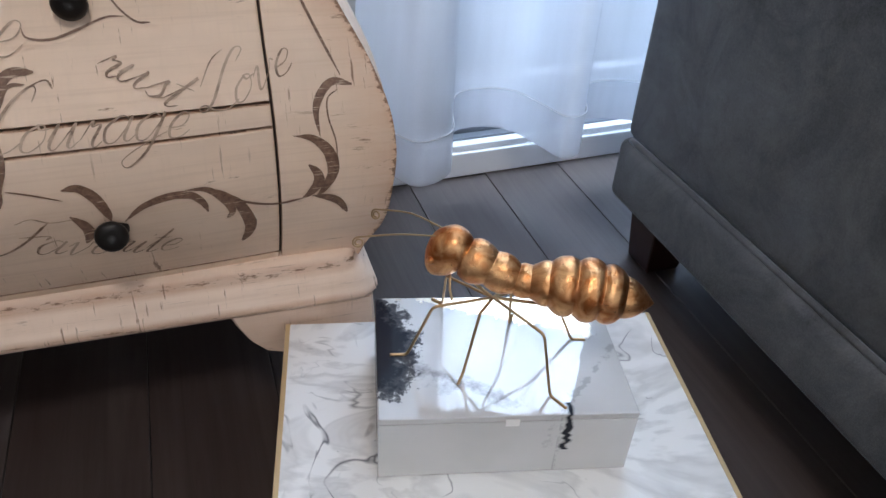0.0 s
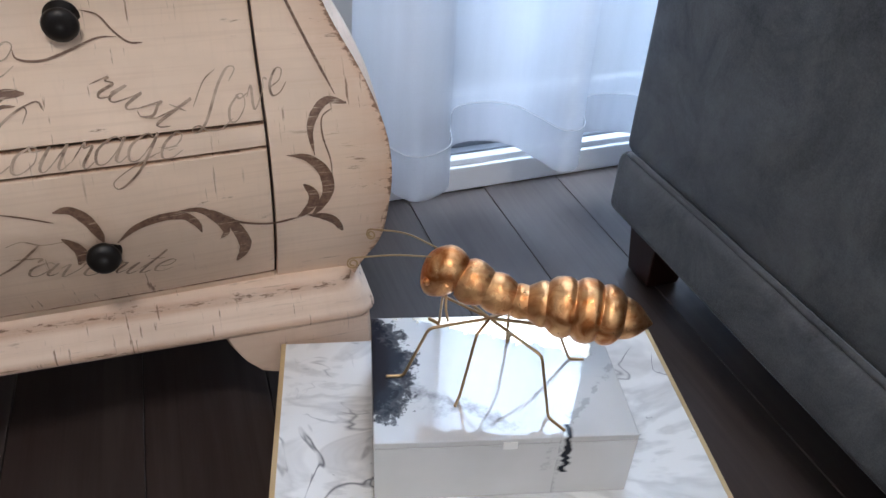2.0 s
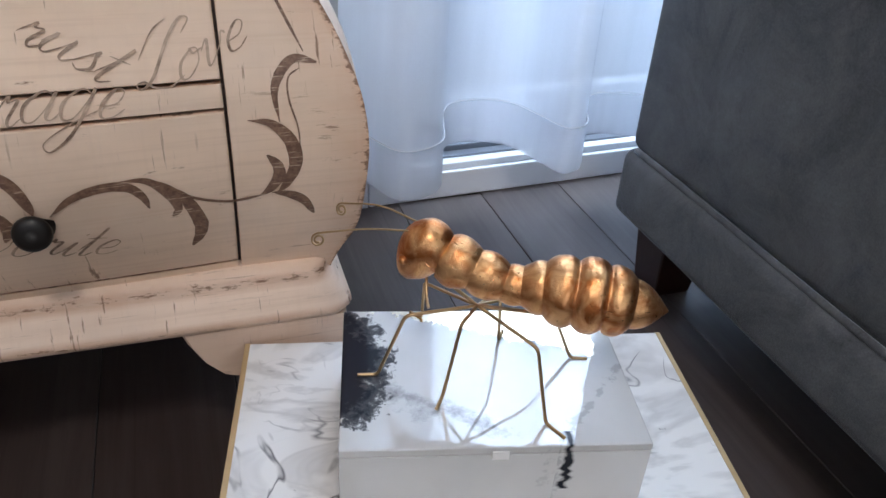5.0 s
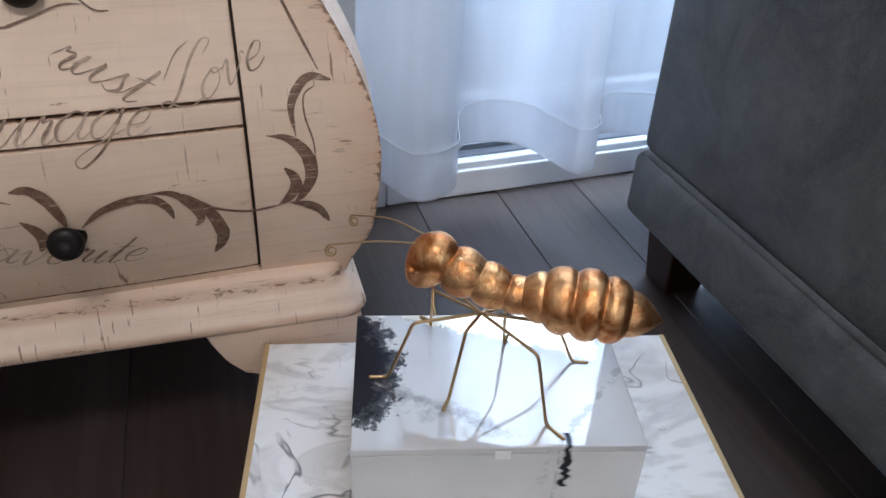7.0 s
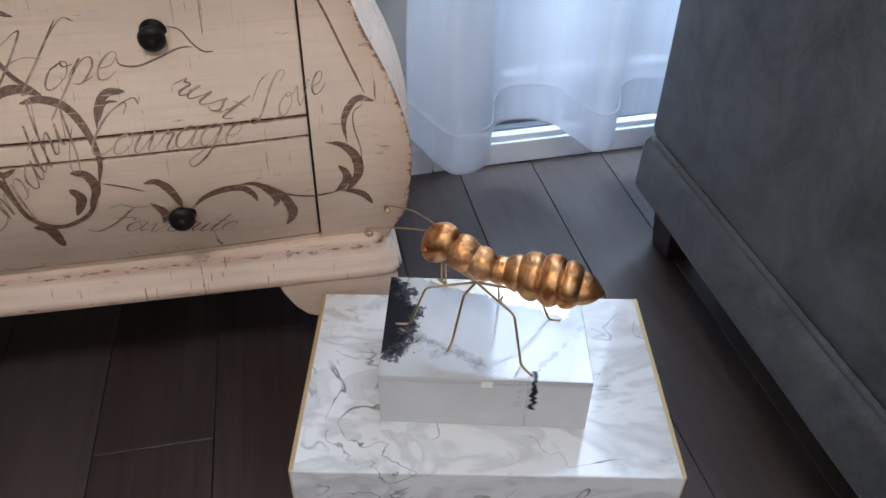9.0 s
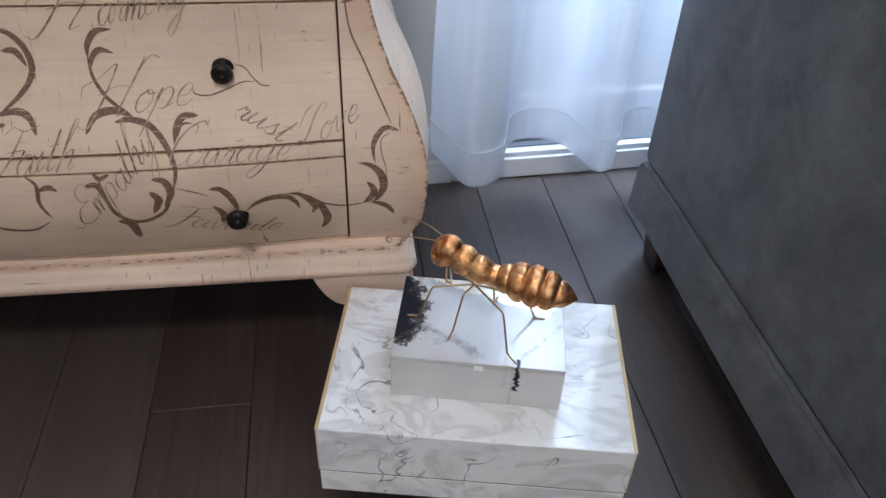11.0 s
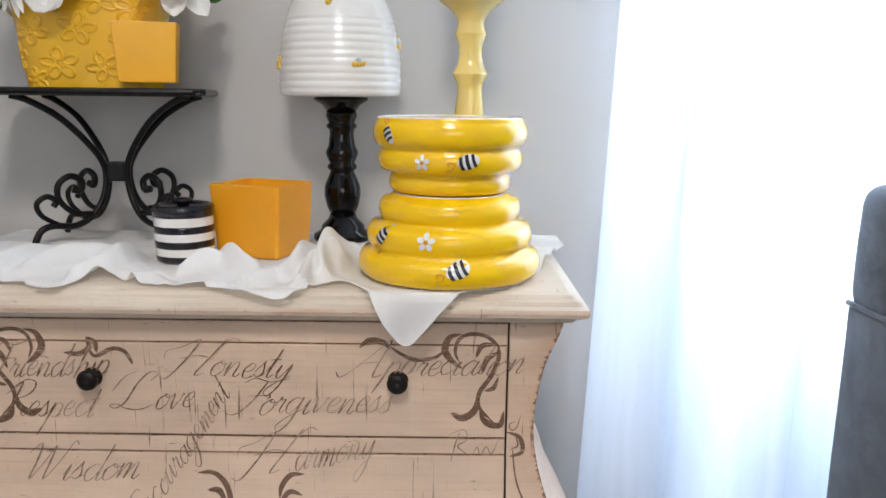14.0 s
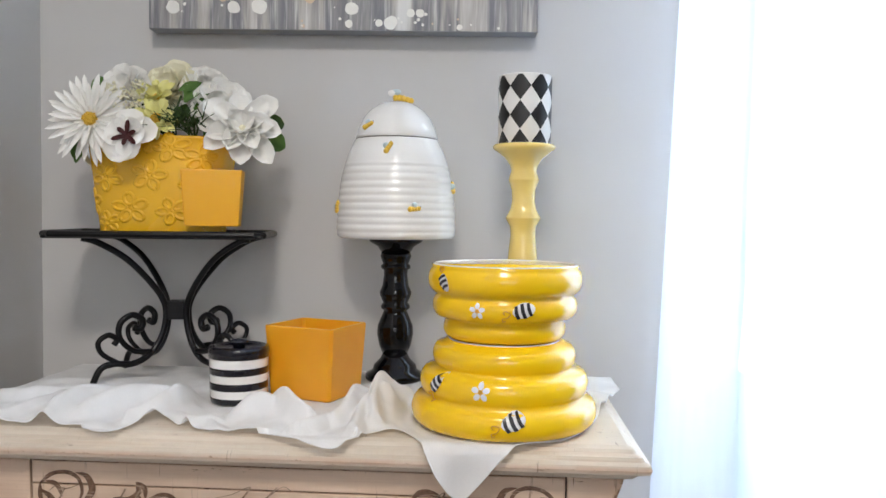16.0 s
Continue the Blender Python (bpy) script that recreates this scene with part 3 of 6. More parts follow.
def panel(left, right, z0, z1, nx=16, nz=16, thick=0.018, wear_sides=(1, 1, 1, 1), proud=0.0):
    """A piece of the front, as thick as a board, with softened and worn edges."""
    m = bmesh.new()
    layer = m.verts.layers.float.new("wear")
    us = [0, 0.0015, 0.0045] + [i / nx for i in range(1, nx)] + [0.9955, 0.9985, 1]
    ws = [0, 0.004, 0.011] + [i / nz for i in range(1, nz)] + [0.989, 0.996, 1]
    grid, back = [], []
    for u in us:
        col, bcol = [], []
        for w in ws:
            z = z0 + (z1 - z0) * w
            a, b = left(z), right(z)
            x = a + (b - a) * u
            rim = u in (0, 1) or w in (0, 1)
            q = m.verts.new((x, face(x, z) - proud + (0.0016 if rim else 0), z))
            near = 0.8 * max(wear_sides[0] if u == 0 else 0, wear_sides[1] if u == 1 else 0, wear_sides[2] if w == 0 else 0, wear_sides[3] if w == 1 else 0) 
            if max(wear_sides) > 1:
                near = max(near, 1.1 * max(0.0, 1 - ((b - x) if wear_sides[1] > 1 else (x - a)) / 0.010), 0.5 * max(0.0, 1 - ((b - x) if wear_sides[1] > 1 else (x - a)) / 0.045))
            q[layer] = near
            col.append(q)
            bcol.append(m.verts.new((x, face(x, z) + thick, z)))
        grid.append(col)
        back.append(bcol)
    I, J = len(us), len(ws)
    for i in range(I - 1):
        for j in range(J - 1):
            m.faces.new((grid[i][j], grid[i + 1][j], grid[i + 1][j + 1], grid[i][j + 1]))
            m.faces.new((back[i][j], back[i][j + 1], back[i + 1][j + 1], back[i + 1][j]))
    for i in range(I - 1):
        m.faces.new((grid[i][0], back[i][0], back[i + 1][0], grid[i + 1][0]))
        m.faces.new((grid[i][-1], grid[i + 1][-1], back[i + 1][-1], back[i][-1]))
    for j in range(J - 1):
        m.faces.new((grid[0][j], grid[0][j + 1], back[0][j + 1], back[0][j]))
        m.faces.new((grid[-1][j], back[-1][j], back[-1][j + 1], grid[-1][j + 1]))
    return m


SEAM = 0.3315
chest = thing("bombe_chest", "cream distressed bombe chest of drawers with brown hand-painted scrolls and words", "chest of drawers", (0, 0, 0))


def const(v):
    return lambda z: v


# carcass sides, swelling outwards between front and back
def side_wall(sign):
    m = bmesh.new()
    layer = m.verts.layers.float.new("wear")

    def f(u, v):
        z = 0.200 + 0.536 * v
        y0 = face(half_w(z), z) + 0.003
        swell = 0.017 * math.sin(math.pi * min(1.0, u * 1.25)) * max(0.0, min(1.0, (0.62 - z) / 0.22))
        return Vector((sign * (half_w(z) - 0.0015 + swell), y0 + (-0.016 - y0) * u, z))

    sheet(f, 14, 40, m)
    for q in m.verts:
        q[layer] = 0.0
    return m


for s in (-1, 1):
    part("side_panel", side_wall(s), CREAM, chest)
    l, r = (const(SEAM + 0.0024), half_w) if s > 0 else ((lambda z: -half_w(z)), const(-SEAM - 0.0024))
    part("corner_post", panel(l, r, 0.200, 0.7325, 26, 50, wear_sides=(0.5, 1.6, 0, 0) if s > 0 else (1.6, 0.5, 0, 0)), CREAM, chest)
part("inner_case", panel(const(-SEAM - 0.03), const(SEAM + 0.03), 0.200, 0.736, 12, 40, proud=-0.010, thick=0.25), GAP, chest, "dark gap behind the drawer fronts")
for z0, z1 in ((0.7038, 0.7310), (0.5560, 0.5750), (0.3856, 0.4010)):
    part("rail", panel(const(-SEAM), const(SEAM), z0, z1, 24, 3, wear_sides=(0, 0, 1, 1)), CREAM, chest)
drawers = []
for z0, z1 in ((0.5776, 0.7015), (0.4037, 0.5534), (0.2329, 0.3828)):
    drawers.append(part("drawer", panel(const(-SEAM), const(SEAM), z0, z1, 30, 20, wear_sides=(1, 1, 1, 1)), CREAM, chest))
part("lower_rail", panel(const(-SEAM), const(SEAM), 0.205, 0.2305, 24, 3), CREAM, chest)


def knob_mesh():
    m = lathe([(0.0165, 0.0), (0.0165, 0.002), (0.009, 0.005), (0.0085, 0.010), (0.0150, 0.014), (0.0170, 0.019), (0.0155, 0.0235), (0.0100, 0.026), (0.0060, 0.0255), (0.0, 0.0262)], 24)
    bmesh.ops.rotate(m, verts=m.verts, cent=(0, 0, 0), matrix=Matrix.Rotation(radians(90), 3, "X"))
    bmesh.ops.scale(m, verts=m.verts, vec=(0.79, 0.80, 0.79))
    return m


for d, z, tilt in zip(drawers, (0.6545, 0.4830, 0.3095), (0, 6, -8)):
    for s in (-1, 1):
        k = part("knob", knob_mesh(), KNOB, d, "dark bronze round knob")
        x = s * 0.194
        k.matrix_local = pose(x, face(x, z) + 0.001, z, tilt, 0, 0)


def ring_board(profile, hw, yf, yb, corner, steps=5):
    """A moulded board: a profile of (outset, height) run round the front and the two sides."""
    m = bmesh.new()
    layer = m.verts.layers.float.new("wear")
    loops = []
    for o, z in profile:
        a, f = hw + o, yf - o
        c = corner
        pts = [(-a, yb)]
        pts += [(-a + c - c * math.cos(t), f + c - c * math.sin(t)) for t in (math.pi / 2 * k / steps for k in range(steps + 1))]
        nb = 24
        pts += [(-a + c + (2 * a - 2 * c) * k / nb, f) for k in range(1, nb)]
        pts += [(a - c + c * math.sin(t), f + c - c * math.cos(t)) for t in (math.pi / 2 * k / steps for k in range(steps + 1))]
        pts += [(a, yb)]
        loops.append([m.verts.new((x, y, z)) for x, y in pts])
    for i, (p, q) in enumerate(zip(loops, loops[1:])):
        for k in range(len(p) - 1):
            m.faces.new((p[k], p[k + 1], q[k + 1], q[k]))
        m.faces.new((p[-1], p[0], q[0], q[-1]))
    m.faces.new(loops[0])
    m.faces.new(loops[-1][::-1])
    outs = [o for o, _ in profile]
    for i, lp in enumerate(loops):
        if 0 < i < len(loops) - 1 and outs[i] >= outs[i - 1] and outs[i] >= outs[i + 1]:
            for q in lp:
                q[layer] = 0.70
        elif 0 < i < len(loops) - 1 and outs[i] <= outs[i - 1] and outs[i] <= outs[i + 1]:
            for q in lp:
                q[layer] = 0.8
    bmesh.ops.recalc_face_normals(m, faces=m.faces[:])
    return m


part("base_moulding", ring_board([(-0.03, 0.176), (0.002, 0.176), (0.008, 0.179), (0.011, 0.185), (0.009, 0.192), (0.003, 0.196), (0.002, 0.200), (-0.003, 0.206), (-0.009, 0.212), (-0.008, 0.217), (-0.014, 0.222), (-0.03, 0.223)], 0.417, -0.440, -0.016, 0.022), CREAM_WORN, chest, "worn stepped base moulding", smooth=True)
part("chest_top", ring_board([(-0.03, 0.736), (-0.016, 0.737), (-0.012, 0.742), (0.0, 0.747), (0.0015, 0.752), (0.0, 0.757), (-0.006, 0.760), (-0.008, 0.765), (-0.014, 0.768), (-0.017, 0.772), (-0.024, 0.775), (-0.05, 0.7755)], 0.427, -0.418, -0.010, 0.006), CREAM_TOP, chest, "cream moulded top board", smooth=False)


def foot_mesh(sign, front):
    """A bracket foot: a scalloped block under the corner."""
    outline = [(0.275, 0.178), (0.281, 0.162), (0.291, 0.143), (0.305, 0.128), (0.322, 0.122), (0.340, 0.118), (0.350, 0.100), (0.354, 0.055), (0.358, 0.0), (0.416, 0.0), (0.417, 0.030), (0.421, 0.080), (0.424, 0.130), (0.421, 0.178)]
    m = bmesh.new()
    layer = m.verts.layers.float.new("wear")
    y0, y1 = (-0.446, -0.345) if front else (-0.10, -0.018)
    prev = None
    for y, k in ((y0, 0.0), (y0 + 0.007, 0.004), (y1, 0.004)):
        ring = [m.verts.new((sign * (x + (0.004 - k if x < 0.35 else k - 0.004)), y, z)) for x, z in outline]
        for q in ring:
            q[layer] = 0.25
        if prev:
            for i in range(len(ring)):
                j = (i + 1) % len(ring)
                m.faces.new((prev[i], prev[j], ring[j], ring[i]))
        else:
            m.faces.new(ring)
        prev = ring
    m.faces.new(prev[::-1])
    bmesh.ops.recalc_face_normals(m, faces=m.faces[:])
    return m


for s in (-1, 1):
    for fr in (True, False):
        part("bracket_foot", foot_mesh(s, fr), CREAM_WORN, chest, smooth=False)

# ---------------------------------------------------------------- grey sofa
SX0, SX1, SY0, SY1 = 0.855, 2.94, -0.179, -1.12
sofa = thing("grey_sofa", "dark grey microfibre sofa on dark wooden legs by the curtain", "sofa", base=pose(SX0, SY0, 0) @ pose(0, 0, 0, 0, 0, 0.8) @ pose(-SX0, -SY0, 0))


def soft_box(x0, x1, y0, y1, z0, z1, r, puff=0.0, n=12):
    """An upholstered block: rounded edges and slightly swollen faces."""
    m = box(x0, x1, y0, y1, z0, z1)
    bmesh.ops.bevel(m, geom=m.edges[:], offset=r, segments=4, affect="EDGES", profile=0.5)
    bmesh.ops.subdivide_edges(m, edges=[e for e in m.edges if e.calc_length() > 0.12], cuts=n, use_grid_fill=True)
    c = Vector(((x0 + x1) / 2, (y0 + y1) / 2, (z0 + z1) / 2))
    h = Vector(((x1 - x0) / 2, abs(y1 - y0) / 2, (z1 - z0) / 2))
    for q in m.verts:
        d = Vector(((q.co.x - c.x) / h.x, (q.co.y - c.y) / h.y, (q.co.z - c.z) / h.z))
        for i in range(3):
            o = [abs(d[k]) for k in range(3) if k != i]
            if abs(d[i]) > 0.98:
                q.co[i] += math.copysign(puff * (1 - min(1, o[0]) ** 4) * (1 - min(1, o[1]) ** 4), d[i])
        q.co += 0.0025 * noise.noise_vector(q.co * 5.0)
    bmesh.ops.recalc_face_normals(m, faces=m.faces[:])
    return m


part("arm", soft_box(SX0, SX0 + 0.20, SY1, SY0 - 0.004, 0.185, 0.720, 0.018, 0.004), SOFA, sofa)
part("arm", soft_box(SX1 - 0.20, SX1, SY1, SY0 - 0.004, 0.185, 0.720, 0.018, 0.004), SOFA, sofa)
part("backrest", soft_box(SX0 + 0.002, SX1 - 0.002, -0.305, SY0, 0.700, 0.893, 0.030, 0.003), SOFA, sofa)
part("back_panel", soft_box(SX0 + 0.19, SX1 - 0.19, -0.300, SY0 - 0.003, 0.185, 0.715, 0.015), SOFA, sofa)
m = soft_box(SX0 - 0.012, SX1 + 0.012, SY1 - 0.01, SY0 - 0.010, 0.108, 0.190, 0.014, 0.002)
for q in m.verts:
    low = (0.190 - q.co.z) / 0.082
    q.co.x += 0.016 * low * (-1 if q.co.x < (SX0 + SX1) / 2 else 1)
    q.co.y -= 0.022 * low * (1 if q.co.y > (SY0 + SY1) / 2 else 0)
part("base", m, SOFA, sofa, "padded base band")
for x0, x1 in ((SX0 + 0.205, SX0 + 1.035), (SX0 + 1.04, SX1 - 0.205)):
    part("seat_cushion", soft_box(x0, x1, SY1 - 0.02, -0.40, 0.190, 0.430, 0.04, 0.015), SOFA, sofa)
    part("back_cushion", soft_box(x0, x1, -0.46, -0.305, 0.435, 0.86, 0.05, 0.02), SOFA, sofa)


def welt(y):
    return Vector((SX0 - 0.0035, y, 0.190))


part("piping", tube([welt(y) for y in np.linspace(SY1, SY0 - 0.03, 40)], 0.0045, 8), SOFA, sofa, "sewn welt above the base band")
part("piping", tube([Vector((SX0 + 0.001, y, 0.712)) for y in np.linspace(SY1, SY0 - 0.012, 40)], 0.0045, 8), SOFA, sofa)
for x in (SX0 + 0.050, SX1 - 0.050):
    for y in (SY0 - 0.075, SY1 + 0.07):
        m = box(x - 0.037, x + 0.037, y - 0.037, y + 0.037, 0.0, 0.108, 0.004)
        for q in m.verts:
            f = 0.74 + 0.26 * q.co.z / 0.108
            q.co.x, q.co.y = x + (q.co.x - x) * f, y + (q.co.y - y) * f
        part("leg", m, LEG, sofa, "dark red-brown tapered wooden leg", smooth=False)

# ---------------------------------------------------------------- marbled box, inked box
big = thing("marbled_box", "large white marbled lidded box with gold edges on the floor", "storage box", (0.4892, -0.6144, 0), -11.3)
BW, BD = 0.1877, 0.1265
# added foot; its dark colour stands for the shadow gap under the box
part("plinth", box(-BW + 0.03, BW - 0.03, -BD + 0.03, BD - 0.03, 0, 0.047), GAP, big, "added recessed foot, dark for the shadow gap under the box", smooth=False)
part("box_body", box(-BW + 0.0004, BW - 0.0004, -BD + 0.0004, BD - 0.0004, 0.0460, 0.0833, 0.0010), MARBLE, big, smooth=False)
part("rebate", box(-BW + 0.002, BW - 0.002, -BD + 0.002, BD - 0.002, 0.0830, 0.0866), GAP, big, "dark gap under the lid", smooth=False)
part("lid", box(-BW, BW, -BD, BD, 0.0863, 0.1655, 0.0018), MARBLE, big, "white marbled lid with gold side edges", smooth=False)
for s in (-1, 1):
    m = box(s * BW - 0.0004 if s > 0 else -BW - 0.0012, s * BW + 0.0012 if s > 0 else -BW + 0.0004, -BD + 0.0008, BD - 0.0008, 0.0872, 0.1657)
    part("gold_side", m, GOLD_EDGE, big, "gold side face", smooth=False)
    m = box(min(s * BW, s * (BW - 0.0032)), max(s * BW, s * (BW - 0.0032)), -BD + 0.0008, BD - 0.0008, 0.1657, 0.1661)
    part("gold_edge", m, GOLD_EDGE, big, "thin gold edge line", smooth=False)

small = thing("inked_box", "glossy white lacquered box with black ink cloud and gold foil", "decorative box", (0.4887, -0.6092, 0.1662), -12.7)
part("box_body", box(-0.1029, 0.1029, -0.0729, 0.0729, 0.0, 0.0608, 0.0012), INKED, small, smooth=False)
part("lid", box(-0.1029, 0.1029, -0.0729, 0.0729, 0.0610, 0.0672, 0.0012), INKED, small, "glossy white lid", smooth=False)
part("paper_tag", box(-0.004, 0.007, -0.0741, -0.0731, 0.0572, 0.0642), WAX, small, "small white paper tag", smooth=False)

# ---------------------------------------------------------------- painted scrolls and words on the chest


def on_front(x, z, lift=0.0009):
    return Vector((x, face(x, z) - lift, z))


def brush(points, widths, bm, n=26):
    """A brush stroke through (x, z) points with round ends, laid on the front."""
    c = curve([(x, 0, z) for x, z in points], n)
    w0, w1, w2 = widths
    prev = None
    for i, p in enumerate(c):
        way = c[min(i + 1, n)] - c[max(i - 1, 0)]
        side = Vector((-way.z, 0, way.x)).normalized()
        s = i / n
        f = math.sin(math.pi * s) ** 1.3
        w = (w0 + (w2 - w0) * s) * (1 - f) + w1 * f
        w *= min(1.0, 0.35 + 6 * s) * min(1.0, 0.35 + 6 * (1 - s)) * (1 + 0.10 * noise.noise(Vector((p.x * 160, p.z * 160, 0))))
        row = [bm.verts.new(on_front(p.x + side.x * k * w, p.z + side.z * k * w)) for k in (-0.5, 0, 0.5)]
        if prev:
            for a in (0, 1):
                bm.faces.new((prev[a], prev[a + 1], row[a + 1], row[a]))
        prev = row
    return bm


# each: points (x, z), widths at the start, the middle and the end
POST = [
    ([(0.341, 0.566), (0.347, 0.521), (0.362, 0.485), (0.376, 0.453), (0.392, 0.419)], (0.0020, 0.0024, 0.0022)),
    ([(0.370, 0.373), (0.368, 0.394), (0.374, 0.407), (0.385, 0.415), (0.401, 0.412)], (0.0014, 0.0069, 0.0037)),
    ([(0.388, 0.409), (0.379, 0.403), (0.378, 0.389), (0.383, 0.369), (0.384, 0.353)], (0.0010, 0.0014, 0.0010)),
    ([(0.347, 0.376), (0.364, 0.372), (0.377, 0.358), (0.380, 0.339), (0.372, 0.321), (0.365, 0.313)], (0.0016, 0.0108, 0.0022)),
    ([(0.359, 0.348), (0.366, 0.339), (0.367, 0.329), (0.360, 0.318), (0.352, 0.312)], (0.0045, 0.0097, 0.0023)),
    ([(0.361, 0.314), (0.375, 0.310), (0.386, 0.302), (0.394, 0.287)], (0.0019, 0.0083, 0.0044)),
]
LOW = [
    ([(0.205, 0.317), (0.221, 0.330), (0.242, 0.336), (0.259, 0.334), (0.268, 0.324), (0.271, 0.313)], (0.0029, 0.0078, 0.0034)),
    ([(0.255, 0.340), (0.273, 0.337), (0.286, 0.323), (0.291, 0.309), (0.286, 0.302)], (0.0016, 0.0074, 0.0043)),
    ([(0.277, 0.333), (0.295, 0.320), (0.305, 0.294), (0.304, 0.278), (0.297, 0.265)], (0.0026, 0.0111, 0.0052)),
    ([(0.260, 0.340), (0.282, 0.334), (0.300, 0.319), (0.319, 0.311), (0.334, 0.309), (0.357, 0.313)], (0.0020, 0.0025, 0.0025)),
    ([(0.165, 0.355), (0.177, 0.355), (0.187, 0.345), (0.193, 0.330), (0.195, 0.320)], (0.0037, 0.0088, 0.0037)),
    ([(0.166, 0.330), (0.174, 0.320), (0.177, 0.309), (0.172, 0.298)], (0.0028, 0.0090, 0.0045)),
    ([(0.164, 0.346), (0.145, 0.354), (0.127, 0.360)], (0.0012, 0.0015, 0.0008)),
]
VINE = [
    ([(0.074, 0.529), (0.056, 0.527), (0.045, 0.513), (0.043, 0.499)], (0.0028, 0.0071, 0.0028)),
    ([(0.072, 0.503), (0.057, 0.507), (0.048, 0.499), (0.045, 0.488)], (0.0029, 0.0065, 0.0022)),
    ([(0.043, 0.502), (0.046, 0.478), (0.061, 0.456), (0.086, 0.439)], (0.0027, 0.0041, 0.0034)),
    ([(0.086, 0.439), (0.065, 0.445), (0.044, 0.440), (0.033, 0.424)], (0.0027, 0.0080, 0.0047)),
    ([(0.066, 0.434), (0.084, 0.436), (0.106, 0.429), (0.122, 0.410), (0.130, 0.385), (0.124, 0.358)], (0.0049, 0.0069, 0.0028)),
    ([(0.132, 0.410), (0.135, 0.427), (0.145, 0.437), (0.161, 0.437)], (0.0019, 0.0075, 0.0038)),
    ([(0.135, 0.416), (0.142, 0.429), (0.154, 0.430)], (0.0013, 0.0025, 0.0013)),
]
LOW_VINE = [
    ([(0.101, 0.374), (0.115, 0.370), (0.120, 0.354), (0.110, 0.335)], (0.0049, 0.0097, 0.0041)),
    ([(0.096, 0.357), (0.104, 0.345), (0.095, 0.325)], (0.0054, 0.0100, 0.0045)),
    ([(0.124, 0.358), (0.106, 0.325), (0.075, 0.311), (0.052, 0.326), (0.044, 0.354), (0.041, 0.378)], (0.0033, 0.0058, 0.0033)),
    ([(0.024, 0.369), (0.037, 0.370), (0.044, 0.354)], (0.0045, 0.0075, 0.0030)),
    ([(0.036, 0.385), (0.042, 0.378), (0.054, 0.383)], (0.0036, 0.0057, 0.0022)),
    ([(0.050, 0.314), (0.064, 0.308), (0.067, 0.278)], (0.0041, 0.0122, 0.0081)),
]
LEFT_VINE = [
    ([(-0.063, 0.529), (-0.042, 0.529), (-0.025, 0.512), (-0.020, 0.487), (-0.034, 0.465), (-0.067, 0.440)], (0.0041, 0.0074, 0.0027)),
    ([(-0.050, 0.508), (-0.035, 0.507), (-0.025, 0.491)], (0.0028, 0.0077, 0.0028)),
    ([(-0.157, 0.441), (-0.132, 0.439), (-0.115, 0.428), (-0.110, 0.417)], (0.0034, 0.0089, 0.0034)),
    ([(-0.110, 0.411), (-0.097, 0.425), (-0.077, 0.433), (-0.056, 0.435)], (0.0026, 0.0085, 0.0046)),
    ([(-0.071, 0.443), (-0.043, 0.447), (-0.029, 0.441), (-0.022, 0.425)], (0.0027, 0.0080, 0.0054)),
    ([(-0.110, 0.417), (-0.116, 0.393), (-0.117, 0.364), (-0.109, 0.337), (-0.089, 0.311), (-0.054, 0.305), (-0.029, 0.319)], (0.0030, 0.0052, 0.0022)),
]
LEFT_LOW = [
    ([(-0.085, 0.379), (-0.101, 0.368), (-0.107, 0.351)], (0.0031, 0.0078, 0.0039)),
    ([(-0.098, 0.358), (-0.092, 0.340), (-0.099, 0.317)], (0.0056, 0.0104, 0.0047)),
    ([(-0.040, 0.384), (-0.030, 0.373), (-0.032, 0.349), (-0.024, 0.325)], (0.0024, 0.0048, 0.0032)),
    ([(-0.030, 0.366), (-0.017, 0.370), (-0.008, 0.365)], (0.0028, 0.0070, 0.0028)),
    ([(-0.308, 0.301), (-0.256, 0.320), (-0.228, 0.314), (-0.213, 0.291)], (0.0032, 0.0057, 0.0065)),
    ([(-0.171, 0.357), (-0.192, 0.347), (-0.202, 0.322), (-0.198, 0.292)], (0.0038, 0.0113, 0.0057)),
]
CREST = [
    ([(0.146, 0.698), (0.158, 0.708), (0.175, 0.706), (0.185, 0.696)], (0.0041, 0.0076, 0.0021)),
    ([(0.182, 0.702), (0.199, 0.690), (0.216, 0.683), (0.240, 0.686), (0.254, 0.697)], (0.0021, 0.0056, 0.0028)),
    ([(0.275, 0.672), (0.261, 0.683), (0.253, 0.697), (0.259, 0.713), (0.274, 0.718)], (0.0042, 0.0091, 0.0028)),
    ([(0.272, 0.679), (0.266, 0.694), (0.271, 0.711), (0.286, 0.718), (0.305, 0.715), (0.320, 0.703)], (0.0021, 0.0050, 0.0057)),
    ([(0.320, 0.703), (0.320, 0.684), (0.311, 0.661), (0.297, 0.638), (0.298, 0.618), (0.316, 0.599)], (0.0060, 0.0060, 0.0030)),
    ([(0.262, 0.611), (0.276, 0.604), (0.291, 0.614), (0.295, 0.634)], (0.0045, 0.0097, 0.0022)),
]
CREST_LEAVES = [
    ([(0.298, 0.618), (0.305, 0.600), (0.324, 0.595), (0.329, 0.615)], (0.0031, 0.0092, 0.0023)),
    ([(0.313, 0.706), (0.299, 0.702), (0.292, 0.687)], (0.0029, 0.0065, 0.0029)),
    ([(0.320, 0.695), (0.306, 0.684), (0.300, 0.665)], (0.0029, 0.0073, 0.0029)),
    ([(0.304, 0.642), (0.315, 0.646), (0.321, 0.661)], (0.0029, 0.0058, 0.0022)),
]
